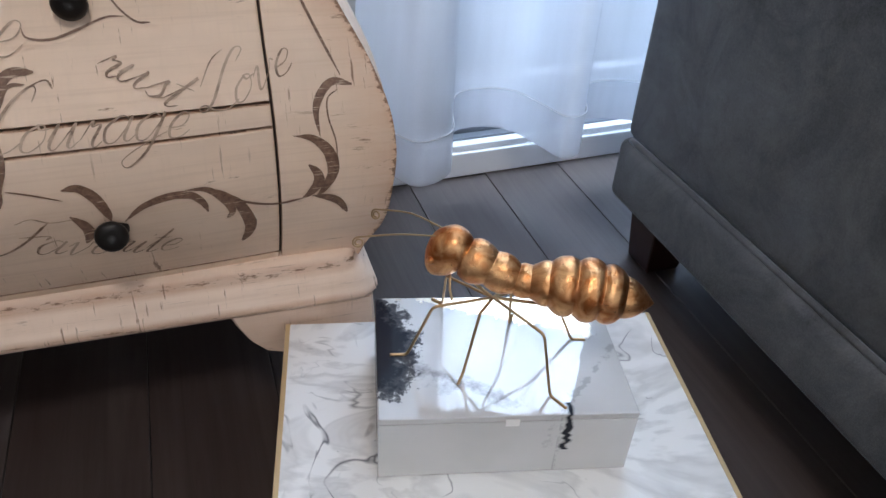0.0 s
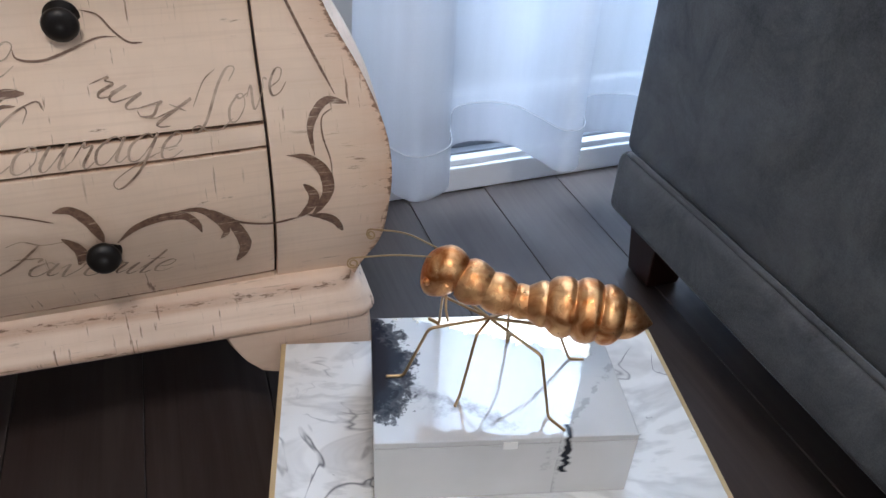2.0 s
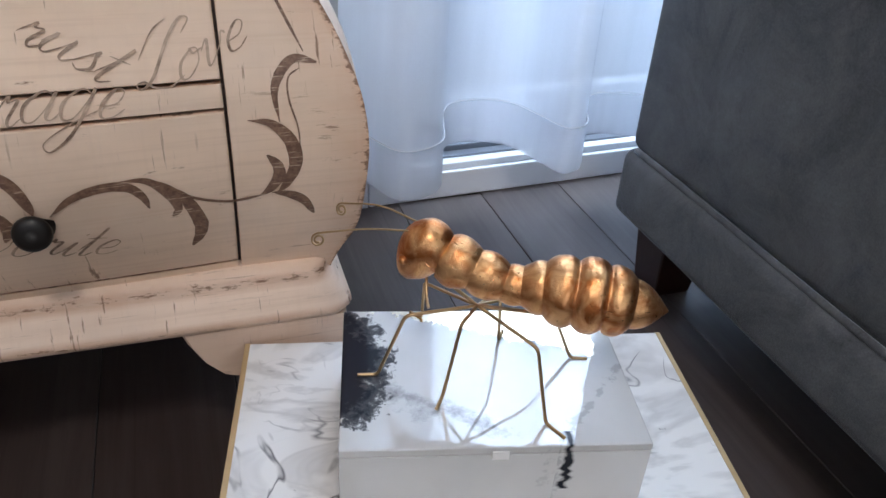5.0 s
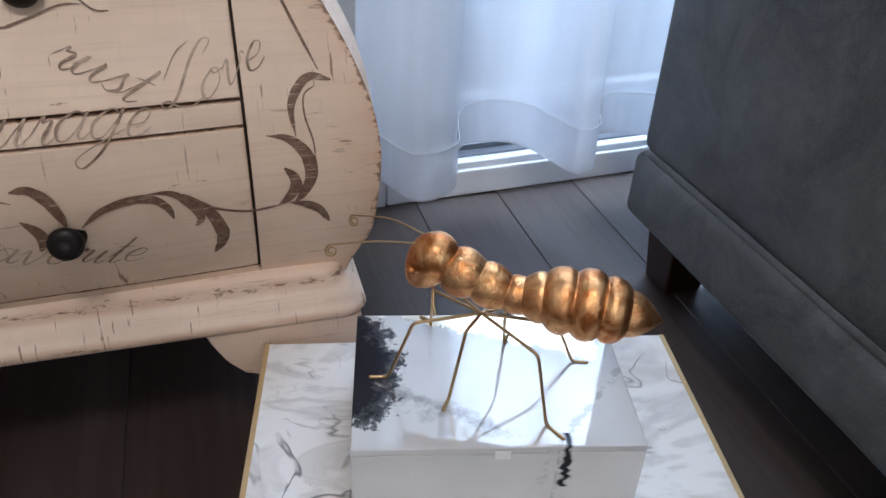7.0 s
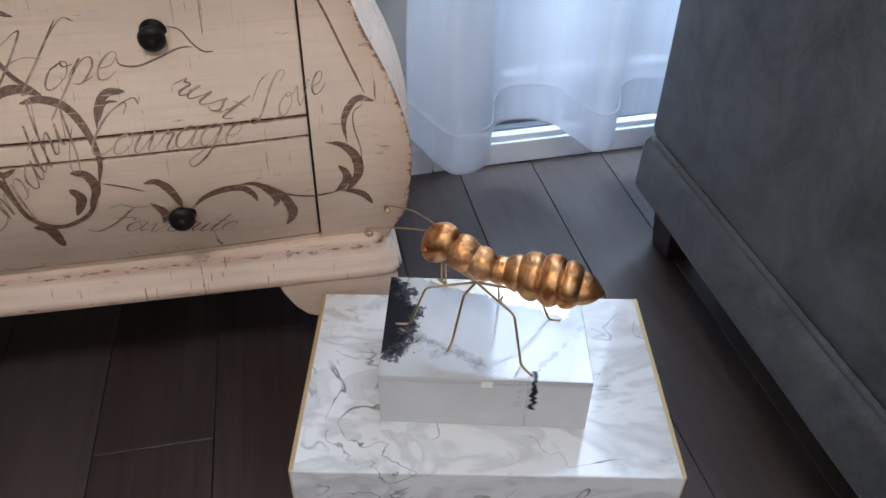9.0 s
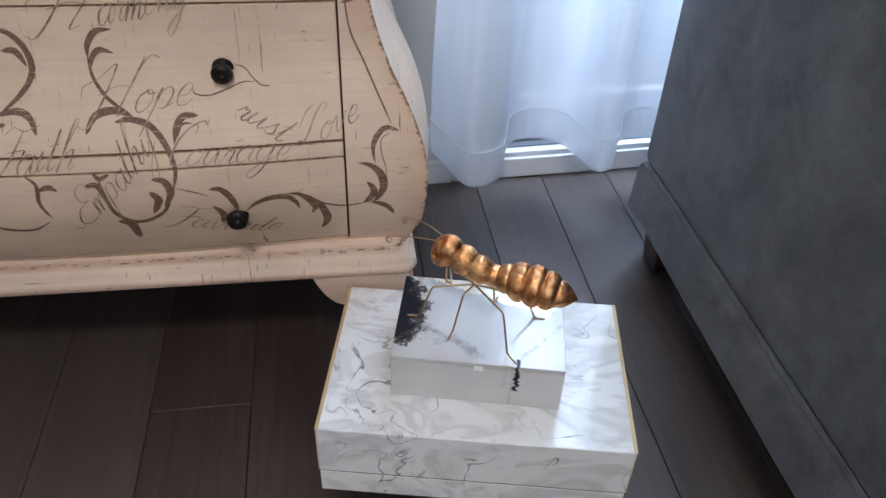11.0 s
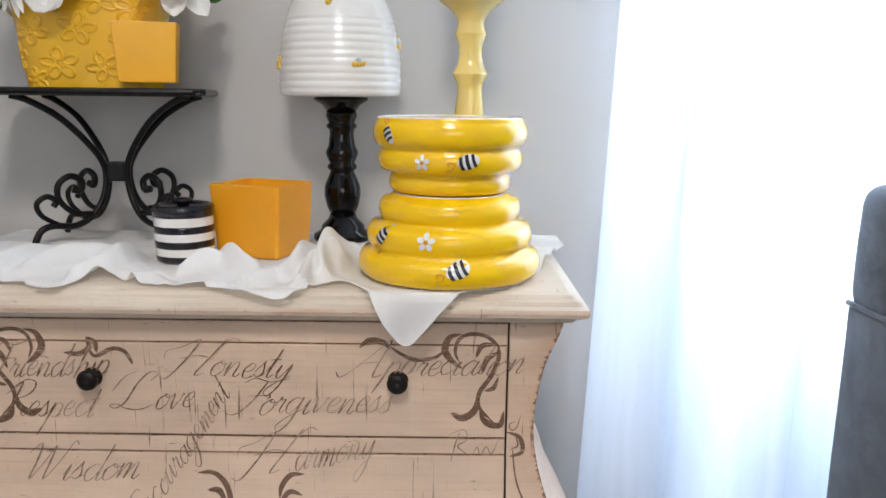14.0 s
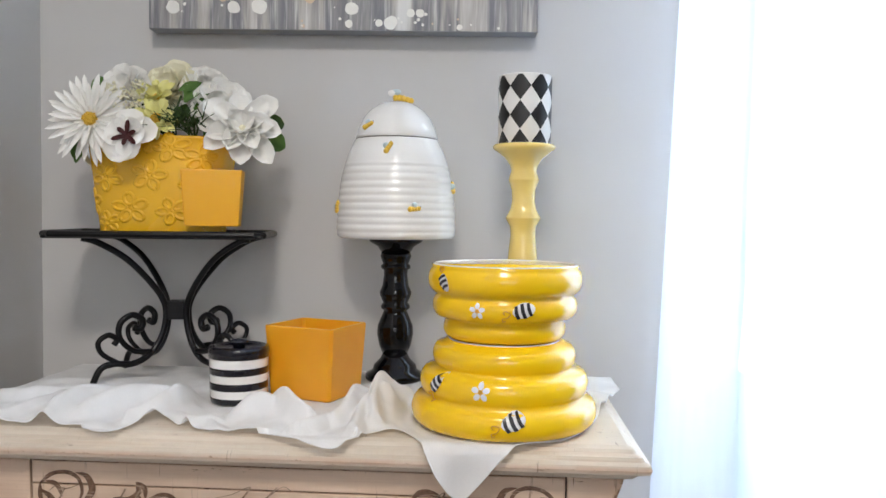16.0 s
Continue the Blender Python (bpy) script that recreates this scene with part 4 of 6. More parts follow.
CREST_LEFT = [
    ([(-0.226, 0.687), (-0.206, 0.686), (-0.194, 0.695), (-0.196, 0.706)], (0.0043, 0.0071, 0.0035)),
    ([(-0.195, 0.694), (-0.187, 0.683), (-0.165, 0.693), (-0.149, 0.689), (-0.141, 0.673)], (0.0027, 0.0054, 0.0061)),
    ([(-0.197, 0.708), (-0.186, 0.701), (-0.185, 0.687)], (0.0040, 0.0066, 0.0026)),
]
FLOURISH = [
    ([(0.157, 0.465), (0.160, 0.458), (0.176, 0.456), (0.195, 0.461), (0.216, 0.468), (0.230, 0.468)], (0.0008, 0.0018, 0.0010)),
    ([(0.207, 0.487), (0.219, 0.483), (0.228, 0.472), (0.238, 0.464), (0.248, 0.463)], (0.0010, 0.0015, 0.0015)),
]
LOOPS = [([(0.333, 0.586), (0.350, 0.579), (0.354, 0.560), (0.338, 0.553)], (0.0020, 0.0060, 0.0030)), ([(0.345, 0.581), (0.348, 0.568), (0.338, 0.562)], (0.0012, 0.0022, 0.0012))]


def scrollwork(strokes, parent, mirrored=False, label="brown painted acanthus scroll"):
    for points, widths in strokes:
        part("painted_scroll", brush(points, widths, bmesh.new()), ORNAMENT, parent, label)
        if mirrored:
            part("painted_scroll", brush([(-x, z) for x, z in points], widths, bmesh.new()), ORNAMENT, parent, label)


scrollwork(POST, chest, True)
scrollwork(LOOPS, chest, True)
scrollwork(LOW[:6], drawers[2], True)
scrollwork(LOW[6:], drawers[2])
for group in (VINE, LOW_VINE, LEFT_VINE, LEFT_LOW):
    scrollwork(group, chest)
scrollwork(CREST[2:], drawers[0], True)
scrollwork(CREST_LEAVES, drawers[0], True)
scrollwork(CREST[:2], drawers[0])
scrollwork(CREST_LEFT, drawers[0])
scrollwork(FLOURISH, drawers[1], False, "hairline painted flourish")


# a copperplate hand: strokes of each letter in hundredths of its height, and how far the next one starts
HAND = {
    "a": (50, "40,40 25,46 6,28 10,4 25,2 40,30 43,44 38,10 46,1 56,12"),
    "c": (40, "38,38 26,46 6,26 14,2 30,2 44,14"),
    "d": (50, "40,40 25,46 6,28 10,4 25,2 40,30 54,102 40,14 46,1 56,12"),
    "e": (38, "6,20 28,24 34,40 22,46 8,26 12,4 28,2 42,14"),
    "f": (32, "42,92 36,102 26,86 14,20 4,-34 -6,-42 -8,-28;6,44 36,46"),
    "g": (50, "40,40 25,46 6,28 10,4 25,2 40,30 44,44 32,-20 10,-52 -4,-36 20,-10 56,12"),
    "h": (50, "4,0 20,60 36,100 24,98 10,10 6,0 20,34 36,45 38,28 34,6 42,1 52,12"),
    "i": (24, "2,16 14,44 8,10 14,1 26,12;20,64 23,68"),
    "k": (44, "4,0 20,60 34,100 22,96 8,0 16,26 36,44 22,24 34,2 46,12"),
    "m": (62, "2,16 10,44 6,2 18,38 28,45 28,30 24,2 38,38 48,45 48,26 46,4 54,1 64,12"),
    "n": (46, "2,16 10,44 6,2 20,38 32,45 34,28 30,6 38,1 48,12"),
    "o": (42, "26,45 8,30 8,6 22,1 38,18 36,40 24,45 30,36 46,38"),
    "p": (46, "2,16 14,46 4,0 -10,-50;4,14 20,42 34,44 40,28 30,4 14,4;30,4 46,12"),
    "r": (34, "2,16 14,48 16,38 28,40 22,12 28,1 38,12"),
    "s": (32, "2,12 22,48 22,40 28,14 16,1 4,8;24,4 36,12"),
    "t": (26, "2,16 14,50 22,86 10,12 16,1 28,12;2,54 32,57"),
    "u": (48, "2,16 12,44 6,10 16,1 32,30 38,44 34,10 40,1 50,12"),
    "v": (44, "2,30 12,45 14,10 20,1 36,28 38,45 46,40"),
    "w": (60, "2,30 12,45 12,8 22,2 32,40 32,8 42,2 54,30 54,45 62,40"),
    "y": (48, "2,16 12,44 8,14 18,4 34,34 40,44 28,-20 8,-52 -6,-36 16,-10 50,12"),
}
CAPITALS = {
    "A": (64, "-24,18 -10,0 18,40 56,112 52,50 50,4 58,0 68,10;14,42 66,48"),
    "C": (58, "60,84 60,104 46,108 18,80 6,30 20,2 44,4 64,20;40,106 72,118 92,104"),
    "E": (54, "56,96 46,108 28,96 32,66 46,58 18,50 4,18 20,0 46,4 60,20;-16,16 -6,0 8,6"),
    "F": (56, "0,92 18,108 50,100 84,112;46,102 34,40 18,4 2,-4 -14,8;20,54 62,60 62,48"),
    "H": (68, "-26,44 -28,70 -2,84 22,106 26,96 10,30 -8,-12 -26,-4;76,112 60,60 44,10 46,0 60,8;2,48 34,60 64,52;60,66 84,112 104,104"),
    "K": (60, "-14,70 4,88 22,104 20,80 6,10 -6,0;70,108 36,62 22,50 40,30 52,2 70,12"),
    "L": (58, "46,86 54,108 38,112 24,80 14,20 0,2 -12,10 0,14 20,2 46,-2 68,14;-18,52 -6,96 14,114"),
    "P": (52, "-12,70 8,90 22,104 18,60 8,4 -4,0 -12,8;0,90 30,112 58,104 60,78 40,58 18,52"),
    "R": (62, "-14,66 8,90 22,104 18,60 8,4 -8,-4;0,90 30,112 58,104 58,78 38,60 18,54 36,40 52,4 70,10"),
    "W": (86, "-14,78 8,106 12,60 10,4 30,50 44,100 44,50 44,4 66,50 84,110 98,100"),
}


def pen(points, put, m, thin, thick):
    """A pen stroke through points on the writing line: thin upwards, thick downwards, laid on the front by put."""
    n = 7 * (len(points) - 1)
    c = curve([(x, y, 0) for x, y in points], n)
    prev = None
    for i, p in enumerate(c):
        way = (c[min(i + 1, n)] - c[max(i - 1, 0)]).normalized()
        down = max(0.0, -way.y)
        q, ahead = put(p.x, p.y), put(p.x + way.x * 0.02, p.y + way.y * 0.02)
        side = Vector((q[1] - ahead[1], ahead[0] - q[0])).normalized()
        w = (thin + (thick - thin) * down ** 1.5) * min(1.0, 0.4 + 0.3 * min(i, n - i))
        row = [m.verts.new(on_front(q[0] + side.x * k * w, q[1] + side.y * k * w, 0.0011)) for k in (-0.5, 0.5)]
        if prev:
            m.faces.new((prev[0], prev[1], row[1], row[0]))
        prev = row


def word(text, a, mid, b, size):
    """A painted word: a tall first letter between a and mid, the rest of it from mid to b."""
    m = bmesh.new()
    a, mid, b = Vector(a), Vector(mid), Vector(b)
    tall = 1.42 * size
    for letters, table, p, q in ((text[0], CAPITALS, a, mid), (text[1:], HAND, mid, b)):
        way = (q - p).normalized()
        up = Vector((-way.y, way.x))
        wide = (q - p).length / sum(table[ch][0] / 100 for ch in letters if ch in table or ch == "T") if letters != "T" else 0
        wide = min(wide, 1.5 * tall) if letters == text[0] else wide
        at = 0.0
        for k, ch in enumerate(letters):
            if ch not in table:
                continue
            for stroke in table[ch][1].split(";"):
                pts = [tuple(int(v) / 100 for v in xy.split(",")) for xy in stroke.split()]

                def put(x, y, at=at, k=k):
                    sway = 0.03 * math.sin(2.1 * k + len(text))
                    return p + way * ((at + x) * wide + 0.46 * y * tall) + up * ((y + sway) * tall)

                pen(pts, put, m, 0.0009, 0.0021)
            at += table[ch][0] / 100
    return m


for text, a, mid, b, size in (
    ("Honesty", (-0.093, 0.658), (-0.048, 0.657), (0.055, 0.655), 0.032),
    ("Appreciation", (0.128, 0.659), (0.174, 0.660), (0.349, 0.665), 0.031),
    ("Love", (-0.169, 0.612), (-0.120, 0.612), (-0.071, 0.613), 0.032),
    ("Forgiveness", (-0.023, 0.608), (0.012, 0.606), (0.180, 0.610), 0.033),
    ("Encouragement", (-0.151, 0.450), (-0.124, 0.472), (-0.020, 0.632), 0.025),
    ("Harmony", (-0.002, 0.526), (0.059, 0.531), (0.161, 0.551), 0.034),
    ("Wisdom", (-0.290, 0.515), (-0.243, 0.516), (-0.142, 0.519), 0.032),
    ("Hope", (0.041, 0.437), (0.085, 0.443), (0.152, 0.446), 0.033),
    ("Trust", (0.186, 0.442), (0.201, 0.437), (0.256, 0.407), 0.022),
    ("Love", (0.279, 0.402), (0.302, 0.404), (0.352, 0.423), 0.024),
    ("Courage", (0.119, 0.388), (0.140, 0.387), (0.262, 0.387), 0.027),
    ("Faith", (-0.076, 0.386), (-0.052, 0.386), (0.016, 0.392), 0.031),
    ("Empathy", (0.009, 0.306), (0.034, 0.326), (0.111, 0.410), 0.030),
    ("Favorite", (0.103, 0.299), (0.129, 0.293), (0.237, 0.268), 0.026),
    ("Friendship", (-0.327, 0.652), (-0.302, 0.653), (-0.175, 0.656), 0.031),
    ("Respect", (-0.314, 0.598), (-0.286, 0.598), (-0.199, 0.600), 0.032),
    ("Patience", (-0.196, 0.311), (-0.176, 0.329), (-0.116, 0.399), 0.029),
    ("Kindness", (-0.327, 0.373), (-0.305, 0.374), (-0.179, 0.385), 0.031),
):
    part("painted_word", word(text, a, mid, b, size), LETTER, chest, "faded brown script word")

# a faded word too worn to read: its strokes only
FADED = [
    ([(0.262, 0.545), (0.268, 0.570), (0.274, 0.586)], (0.0012, 0.0018, 0.0010)), ([(0.260, 0.582), (0.279, 0.588), (0.283, 0.575), (0.271, 0.566), (0.288, 0.552)], (0.0010, 0.0018, 0.0010)),
    ([(0.290, 0.556), (0.296, 0.565), (0.300, 0.555), (0.308, 0.566), (0.314, 0.556), (0.323, 0.574)], (0.0010, 0.0018, 0.0010)), ([(0.345, 0.600), (0.337, 0.597), (0.339, 0.589), (0.346, 0.592), (0.351, 0.609)], (0.0010, 0.0016, 0.0010)),
]
for points, widths in FADED:
    part("painted_word", brush(points, widths, bmesh.new()), LETTER, chest, "worn painted stroke")
# ---------------------------------------------------------------- gold ant
ant = thing("ant_sculpture", "gold leaf ant sculpture on thin brass wire legs", "sculpture", (0.480, -0.613, 0.2325))
O = Vector((0.480, -0.613, 0.2325))
head, tail_tip = Vector((0.4440, -0.5915, 0.3335)), Vector((0.5835, -0.6705, 0.3165))


def along(points, radii, ridges, n=130, sides=56):
    """A ringed body: circles of changing radius along a curve, with the fine crumple of leaf on it."""
    c = curve([p - O for p in points], n)
    f = spline(np.linspace(0, 1, len(radii)), radii)
    m = bmesh.new()
    prev = None
    for i, p in enumerate(c):
        way = (c[min(i + 1, n)] - c[max(i - 1, 0)]).normalized()
        side = way.cross(Vector((0, 0, 1))).normalized()
        up = side.cross(way)
        s = i / n
        r = f(s) * ridges(s)
        ring = []
        for k in range(sides):
            a = 2 * math.pi * k / sides
            d = side * math.cos(a) + up * math.sin(a)
            q = p + d * r
            crumple = 0.00042 * noise.noise(q * 120) + 0.00030 * abs(noise.noise(q * 260 + Vector((5, 0, 0))))
            ring.append(m.verts.new(q + d * crumple * min(1.0, r / 0.006)))
        if prev:
            for k in range(sides):
                m.faces.new((prev[k], prev[(k + 1) % sides], ring[(k + 1) % sides], ring[k]))
        else:
            m.faces.new(ring[::-1])
        prev = ring
    m.faces.new(prev)
    return m


def segs(cuts, depth, power=3.0):
    """Round segments between the given cuts."""
    def f(s):
        for a, b in zip(cuts, cuts[1:]):
            if a <= s <= b:
                return 1 - depth * abs(2 * (s - a) / (b - a) - 1) ** power
        return 1.0

    return f


m = bmesh.new()
turn = (Vector((-0.42, 0.30, -0.90))).normalized().to_track_quat("Z", "Y").to_matrix().to_4x4()
bmesh.ops.create_uvsphere(m, u_segments=56, v_segments=36, radius=1)
for q in m.verts:
    w = (q.co.z + 1) / 2
    q.co = Vector((q.co.x * (0.0200 - 0.006 * w), q.co.y * (0.0200 - 0.006 * w), q.co.z * (0.0232 if q.co.z < 0 else 0.0265)))
    q.co += q.co.normalized() * (0.0006 * noise.noise(q.co * 100) + 0.0002 * noise.noise(q.co * 300))
bmesh.ops.transform(m, verts=m.verts, matrix=Matrix.Translation(head - O) @ turn)
part("head", m, GOLD_LEAF, ant)
for off in (Vector((-0.016, -0.006, -0.002)), Vector((-0.003, 0.019, -0.002))):
    part("eye", ball(0.0034, head - O + off), GOLD_LEAF, ant)
thorax = [Vector((0.4545, -0.5980, 0.3310)), Vector((0.4675, -0.6062, 0.3275)), Vector((0.4800, -0.6145, 0.3230)), Vector((0.4920, -0.6215, 0.3195)), Vector((0.5040, -0.6278, 0.3185))]
part("thorax", along(thorax, [0.0158, 0.0180, 0.0178, 0.0168, 0.0162, 0.0152, 0.0145, 0.0135, 0.0125], segs((-0.06, 0.36, 0.72, 1.06), 0.17, 2.4)), GOLD_LEAF, ant)
abdomen = [Vector((0.5005, -0.6260, 0.3188)), Vector((0.5180, -0.6355, 0.3200)), Vector((0.5400, -0.6475, 0.3197)), Vector((0.5620, -0.6590, 0.3180)), tail_tip]
part("abdomen", along(abdomen, [0.0128, 0.0175, 0.0216, 0.0240, 0.0250, 0.0248, 0.0230, 0.0190, 0.0118, 0.0008], segs((-0.06, 0.19, 0.40, 0.59, 0.765, 1.3), 0.155, 2.6), 170), GOLD_LEAF, ant)

hub = Vector((0.4760, -0.6140, 0.2985))
FZ = 0.2340
for knee, ankle, toe in (
    ((0.4260, -0.6150, 0.3000), (0.4130, -0.5940, FZ), (0.3990, -0.5910, FZ)),
    ((0.4610, -0.6260, 0.2950), (0.4500, -0.6300, FZ + 0.004), (0.4430, -0.6380, FZ)),
    ((0.5030, -0.6560, 0.2900), (0.5105, -0.6680, FZ), (0.5175, -0.6840, FZ)),
    ((0.5330, -0.5980, 0.2920), (0.5560, -0.6110, FZ), (0.5680, -0.6150, FZ)),
    ((0.5050, -0.5860, 0.2880), (0.5110, -0.5790, FZ), (0.5170, -0.5720, FZ + 0.003)),
    ((0.4550, -0.5620, 0.2850), (0.4620, -0.5380, FZ), (0.4550, -0.5290, FZ)),
):
    pts = []
    k, a, t = Vector(knee), Vector(ankle), Vector(toe)
    for p, q, steps in ((hub, k, 18), (k, a, 20), (a, t, 8)):
        pts += [p.lerp(q, i / steps) for i in range(steps)]
    pts.append(t)
    for _ in range(2):
        pts = [pts[0], *[(pts[i - 1] + pts[i] * 2 + pts[i + 1]) / 4 for i in range(1, len(pts) - 1)], pts[-1]]
    part("wire_leg", tube([p - O for p in pts], 0.00122, 8), WIRE, ant, "bent brass wire leg")
part("neck_wire", tube([Vector((0.4450, -0.5960, 0.3180)) - O, Vector((0.4440, -0.6010, 0.3030)) - O, Vector((0.4430, -0.6100, 0.2995)) - O], 0.0011, 8), WIRE, ant)
part("spine_wire", tube([Vector((0.452, -0.598, 0.317)) - O, hub - O, Vector((0.520, -0.636, 0.2995)) - O], 0.0014, 8), WIRE, ant)
for root, mid, tip in (((0.4404, -0.5851, 0.3515), (0.4225, -0.5575, 0.3500), (0.4015, -0.5300, 0.3395)), ((0.4345, -0.5915, 0.3490), (0.4080, -0.5775, 0.3455), (0.3795, -0.5620, 0.3370))):
    c = curve([root, mid, tip], 24)
    way = (c[-1] - c[-2]).normalized()
    down = Vector((0, 0, -1))
    for i in range(1, 34):
        t = i / 33 * 2 * math.pi * 1.55
        r = 0.0052 * (1 - 0.62 * i / 33)
        c.append(Vector(tip) + way * math.sin(t) * r + down * (0.0052 - math.cos(t) * r))
    part("antenna", tube([p - O for p in c], 0.0007, 6), WIRE, ant, "curled brass wire antenna")

# ---------------------------------------------------------------- things on the chest
T = 0.7762
# white chiffon runner, rumpled along the front, one corner hanging over the edge
reach = spline([-0.47, -0.40, -0.345, -0.27, -0.211, -0.188, -0.15, -0.11, -0.06, -0.02, 0.03, 0.066, 0.10, 0.126, 0.142, 0.158, 0.182, 0.206, 0.228, 0.255, 0.290, 0.33, 0.37, 0.405, 0.44], [0.390, 0.398, 0.403, 0.410, 0.415, 0.374, 0.386, 0.406, 0.414, 0.423, 0.430, 0.437, 0.402, 0.386, 0.398, 0.425, 0.472, 0.493, 0.474, 0.445, 0.420, 0.395, 0.325, 0.215, 0.115])
EDGE = 0.414
LIE = [(0.257, -0.307, 0.126), (-0.1065, -0.246, 0.054), (-0.006, -0.189, 0.074), (0.078, -0.065, 0.055), (0.282, -0.120, 0.060), (-0.363, -0.215, 0.02), (-0.181, -0.215, 0.02)]
# soft heaps: x, y, half widths, height
HEAP = [(-0.300, -0.330, 0.060, 0.050, 0.016), (-0.235, -0.300, 0.040, 0.040, 0.014), (-0.045, -0.330, 0.034, 0.026, 0.022), (0.095, -0.285, 0.030, 0.055, 0.030), (-0.175, -0.300, 0.020, 0.05, 0.012)]
# creases: from x, y to x, y, height, half width
FOLDS = [
    (-0.46, -0.30, -0.34, -0.23, 0.014, 0.012), (-0.40, -0.39, -0.33, -0.25, 0.012, 0.010), (-0.31, -0.40, -0.27, -0.24, 0.016, 0.011), (-0.26, -0.37, -0.19, -0.22, 0.017, 0.010),
    (-0.21, -0.38, -0.17, -0.27, 0.020, 0.008), (-0.18, -0.40, -0.10, -0.37, 0.010, 0.009), (-0.15, -0.345, -0.09, -0.40, 0.006, 0.008), (-0.085, -0.345, -0.045, -0.315, 0.014, 0.010),
    (-0.045, -0.315, 0.010, -0.345, 0.024, 0.010), (0.000, -0.41, 0.050, -0.34, 0.014, 0.009), (0.035, -0.36, 0.075, -0.24, 0.024, 0.011),
]
FOLDS += [
    (0.065, -0.40, 0.105, -0.29, 0.018, 0.009), (0.090, -0.36, 0.115, -0.22, 0.020, 0.010), (0.045, -0.24, 0.10, -0.19, 0.016, 0.010), (-0.06, -0.41, 0.06, -0.43, 0.006, 0.010),
    (0.34, -0.20, 0.41, -0.17, 0.012, 0.012), (0.37, -0.28, 0.40, -0.22, 0.010, 0.010), (-0.44, -0.18, -0.30, -0.12, 0.010, 0.012),
]


def crease(x, y):
    h = 0.0
    for x0, y0, x1, y1, up, w in FOLDS:
        dx, dy = x1 - x0, y1 - y0
        s = ((x - x0) * dx + (y - y0) * dy) / (dx * dx + dy * dy)
        c = min(1.0, max(0.0, s))
        bend = 0.010 * math.sin(4.0 * c + 30 * x0)
        d = math.hypot(x - x0 - dx * c - bend * dy / 0.1, y - y0 - dy * c + bend * dx / 0.1)
        h = max(h, up * math.exp(-((d / w) ** 2) * 0.8) * (0.45 + 0.55 * math.sin(math.pi * (0.12 + 0.76 * c))))
    return h


def cloth_at(u, v):
    x = -0.47 + 0.91 * u
    s = 0.026 + (reach(x) - 0.026) * v + 0.010 * v * v * noise.noise(Vector((x * 16, 0, 0)))
    y = 0.01 - s
    q = Vector((x, y, 0))
    h = 1.25 * crease(x, y) + 0.0035 * (0.5 + noise.noise(Vector((x * 26, y * 20, 2.0))) + 0.5 * noise.noise(Vector((x * 60, y * 44, 7.0))))
    h *= 0.3 + 0.7 * max(0.0, min(1.0, (-y - 0.10) / 0.10))
    for hx, hy, rx, ry, up in HEAP:
        h += up * math.exp(-(((x - hx) / rx) ** 2) - ((y - hy) / ry) ** 2) * (0.8 + 0.5 * noise.noise(q * 20))
    keep = 1.0
    for hx, hy, r in LIE:
        keep = min(keep, max(0.0, min(1.0, (math.hypot(x - hx, y - hy) - r) / 0.018)))
    z = T + 0.0012 + max(0.0, h) * keep
    if s > EDGE:
        over = s - EDGE
        y = 0.01 - EDGE - min(0.025, over) - 0.005 * math.sin(75 * x + 20 * over) * max(0.0, min(1, (over - 0.02) / 0.03))
        z = T + 0.0022 - max(0.0, over - 0.017)
    return Vector((x, y, z))


runner = thing("chiffon_runner", "rumpled white chiffon cloth with one corner hanging over chest edge", "cloth", (0, 0, 0))
part("chiffon", sheet(cloth_at, 330, 160), CLOTH, runner)
part("rolled_hem", tube([cloth_at(u, 1.0) + Vector((0, -0.0004, 0.0006)) for u in np.linspace(0, 1, 400)], 0.0009, 5), CLOTH, runner, "rolled hem of the cloth")


def lathe_put(profile, cx, cy, lift=0.0011):
    """Lays (arc, height) on a turned body that faces the room."""
    zs, rs = [p[1] for p in profile], [p[0] for p in profile]
    order = np.argsort(zs)
    zs, rs = np.array(zs)[order], np.array(rs)[order]

    def at(theta, zc):
        r0 = float(np.interp(zc, zs, rs))

        def put(u, w):
            r = float(np.interp(zc + w, zs, rs)) + lift
            a = radians(theta) + u / r0
            return Vector((cx + r * math.sin(a), cy - r * math.cos(a), zc + w))

        return put

    return at


def rings(specs, n=9):
    """A profile of stacked round rings: (radius, height, half height, bulge)."""
    out = []
    for r, z, hh, bulge in specs:
        for k in range(n):
            t = -1 + 2 * (k + 0.5) / n
            out.append((r - bulge * (1 - math.sqrt(1 - t * t * 0.98)), z + hh * t))
    return out


# two yellow hive bowls, one standing on the other
BX, BY = 0.257, -0.307
low_prof = [(0.095, 0.7790)] + rings([(0.1195, 0.7970, 0.0175, 0.012), (0.1085, 0.8325, 0.0175, 0.012), (0.0925, 0.8660, 0.0160, 0.011)]) + [(0.0775, 0.8832), (0.0755, 0.8852)]
up_prof = [(0.061, 0.8868)] + rings([(0.0790, 0.9010, 0.0135, 0.010), (0.0935, 0.9300, 0.0155, 0.011), (0.0995, 0.9630, 0.0175, 0.011)]) + [(0.0950, 0.9815)]


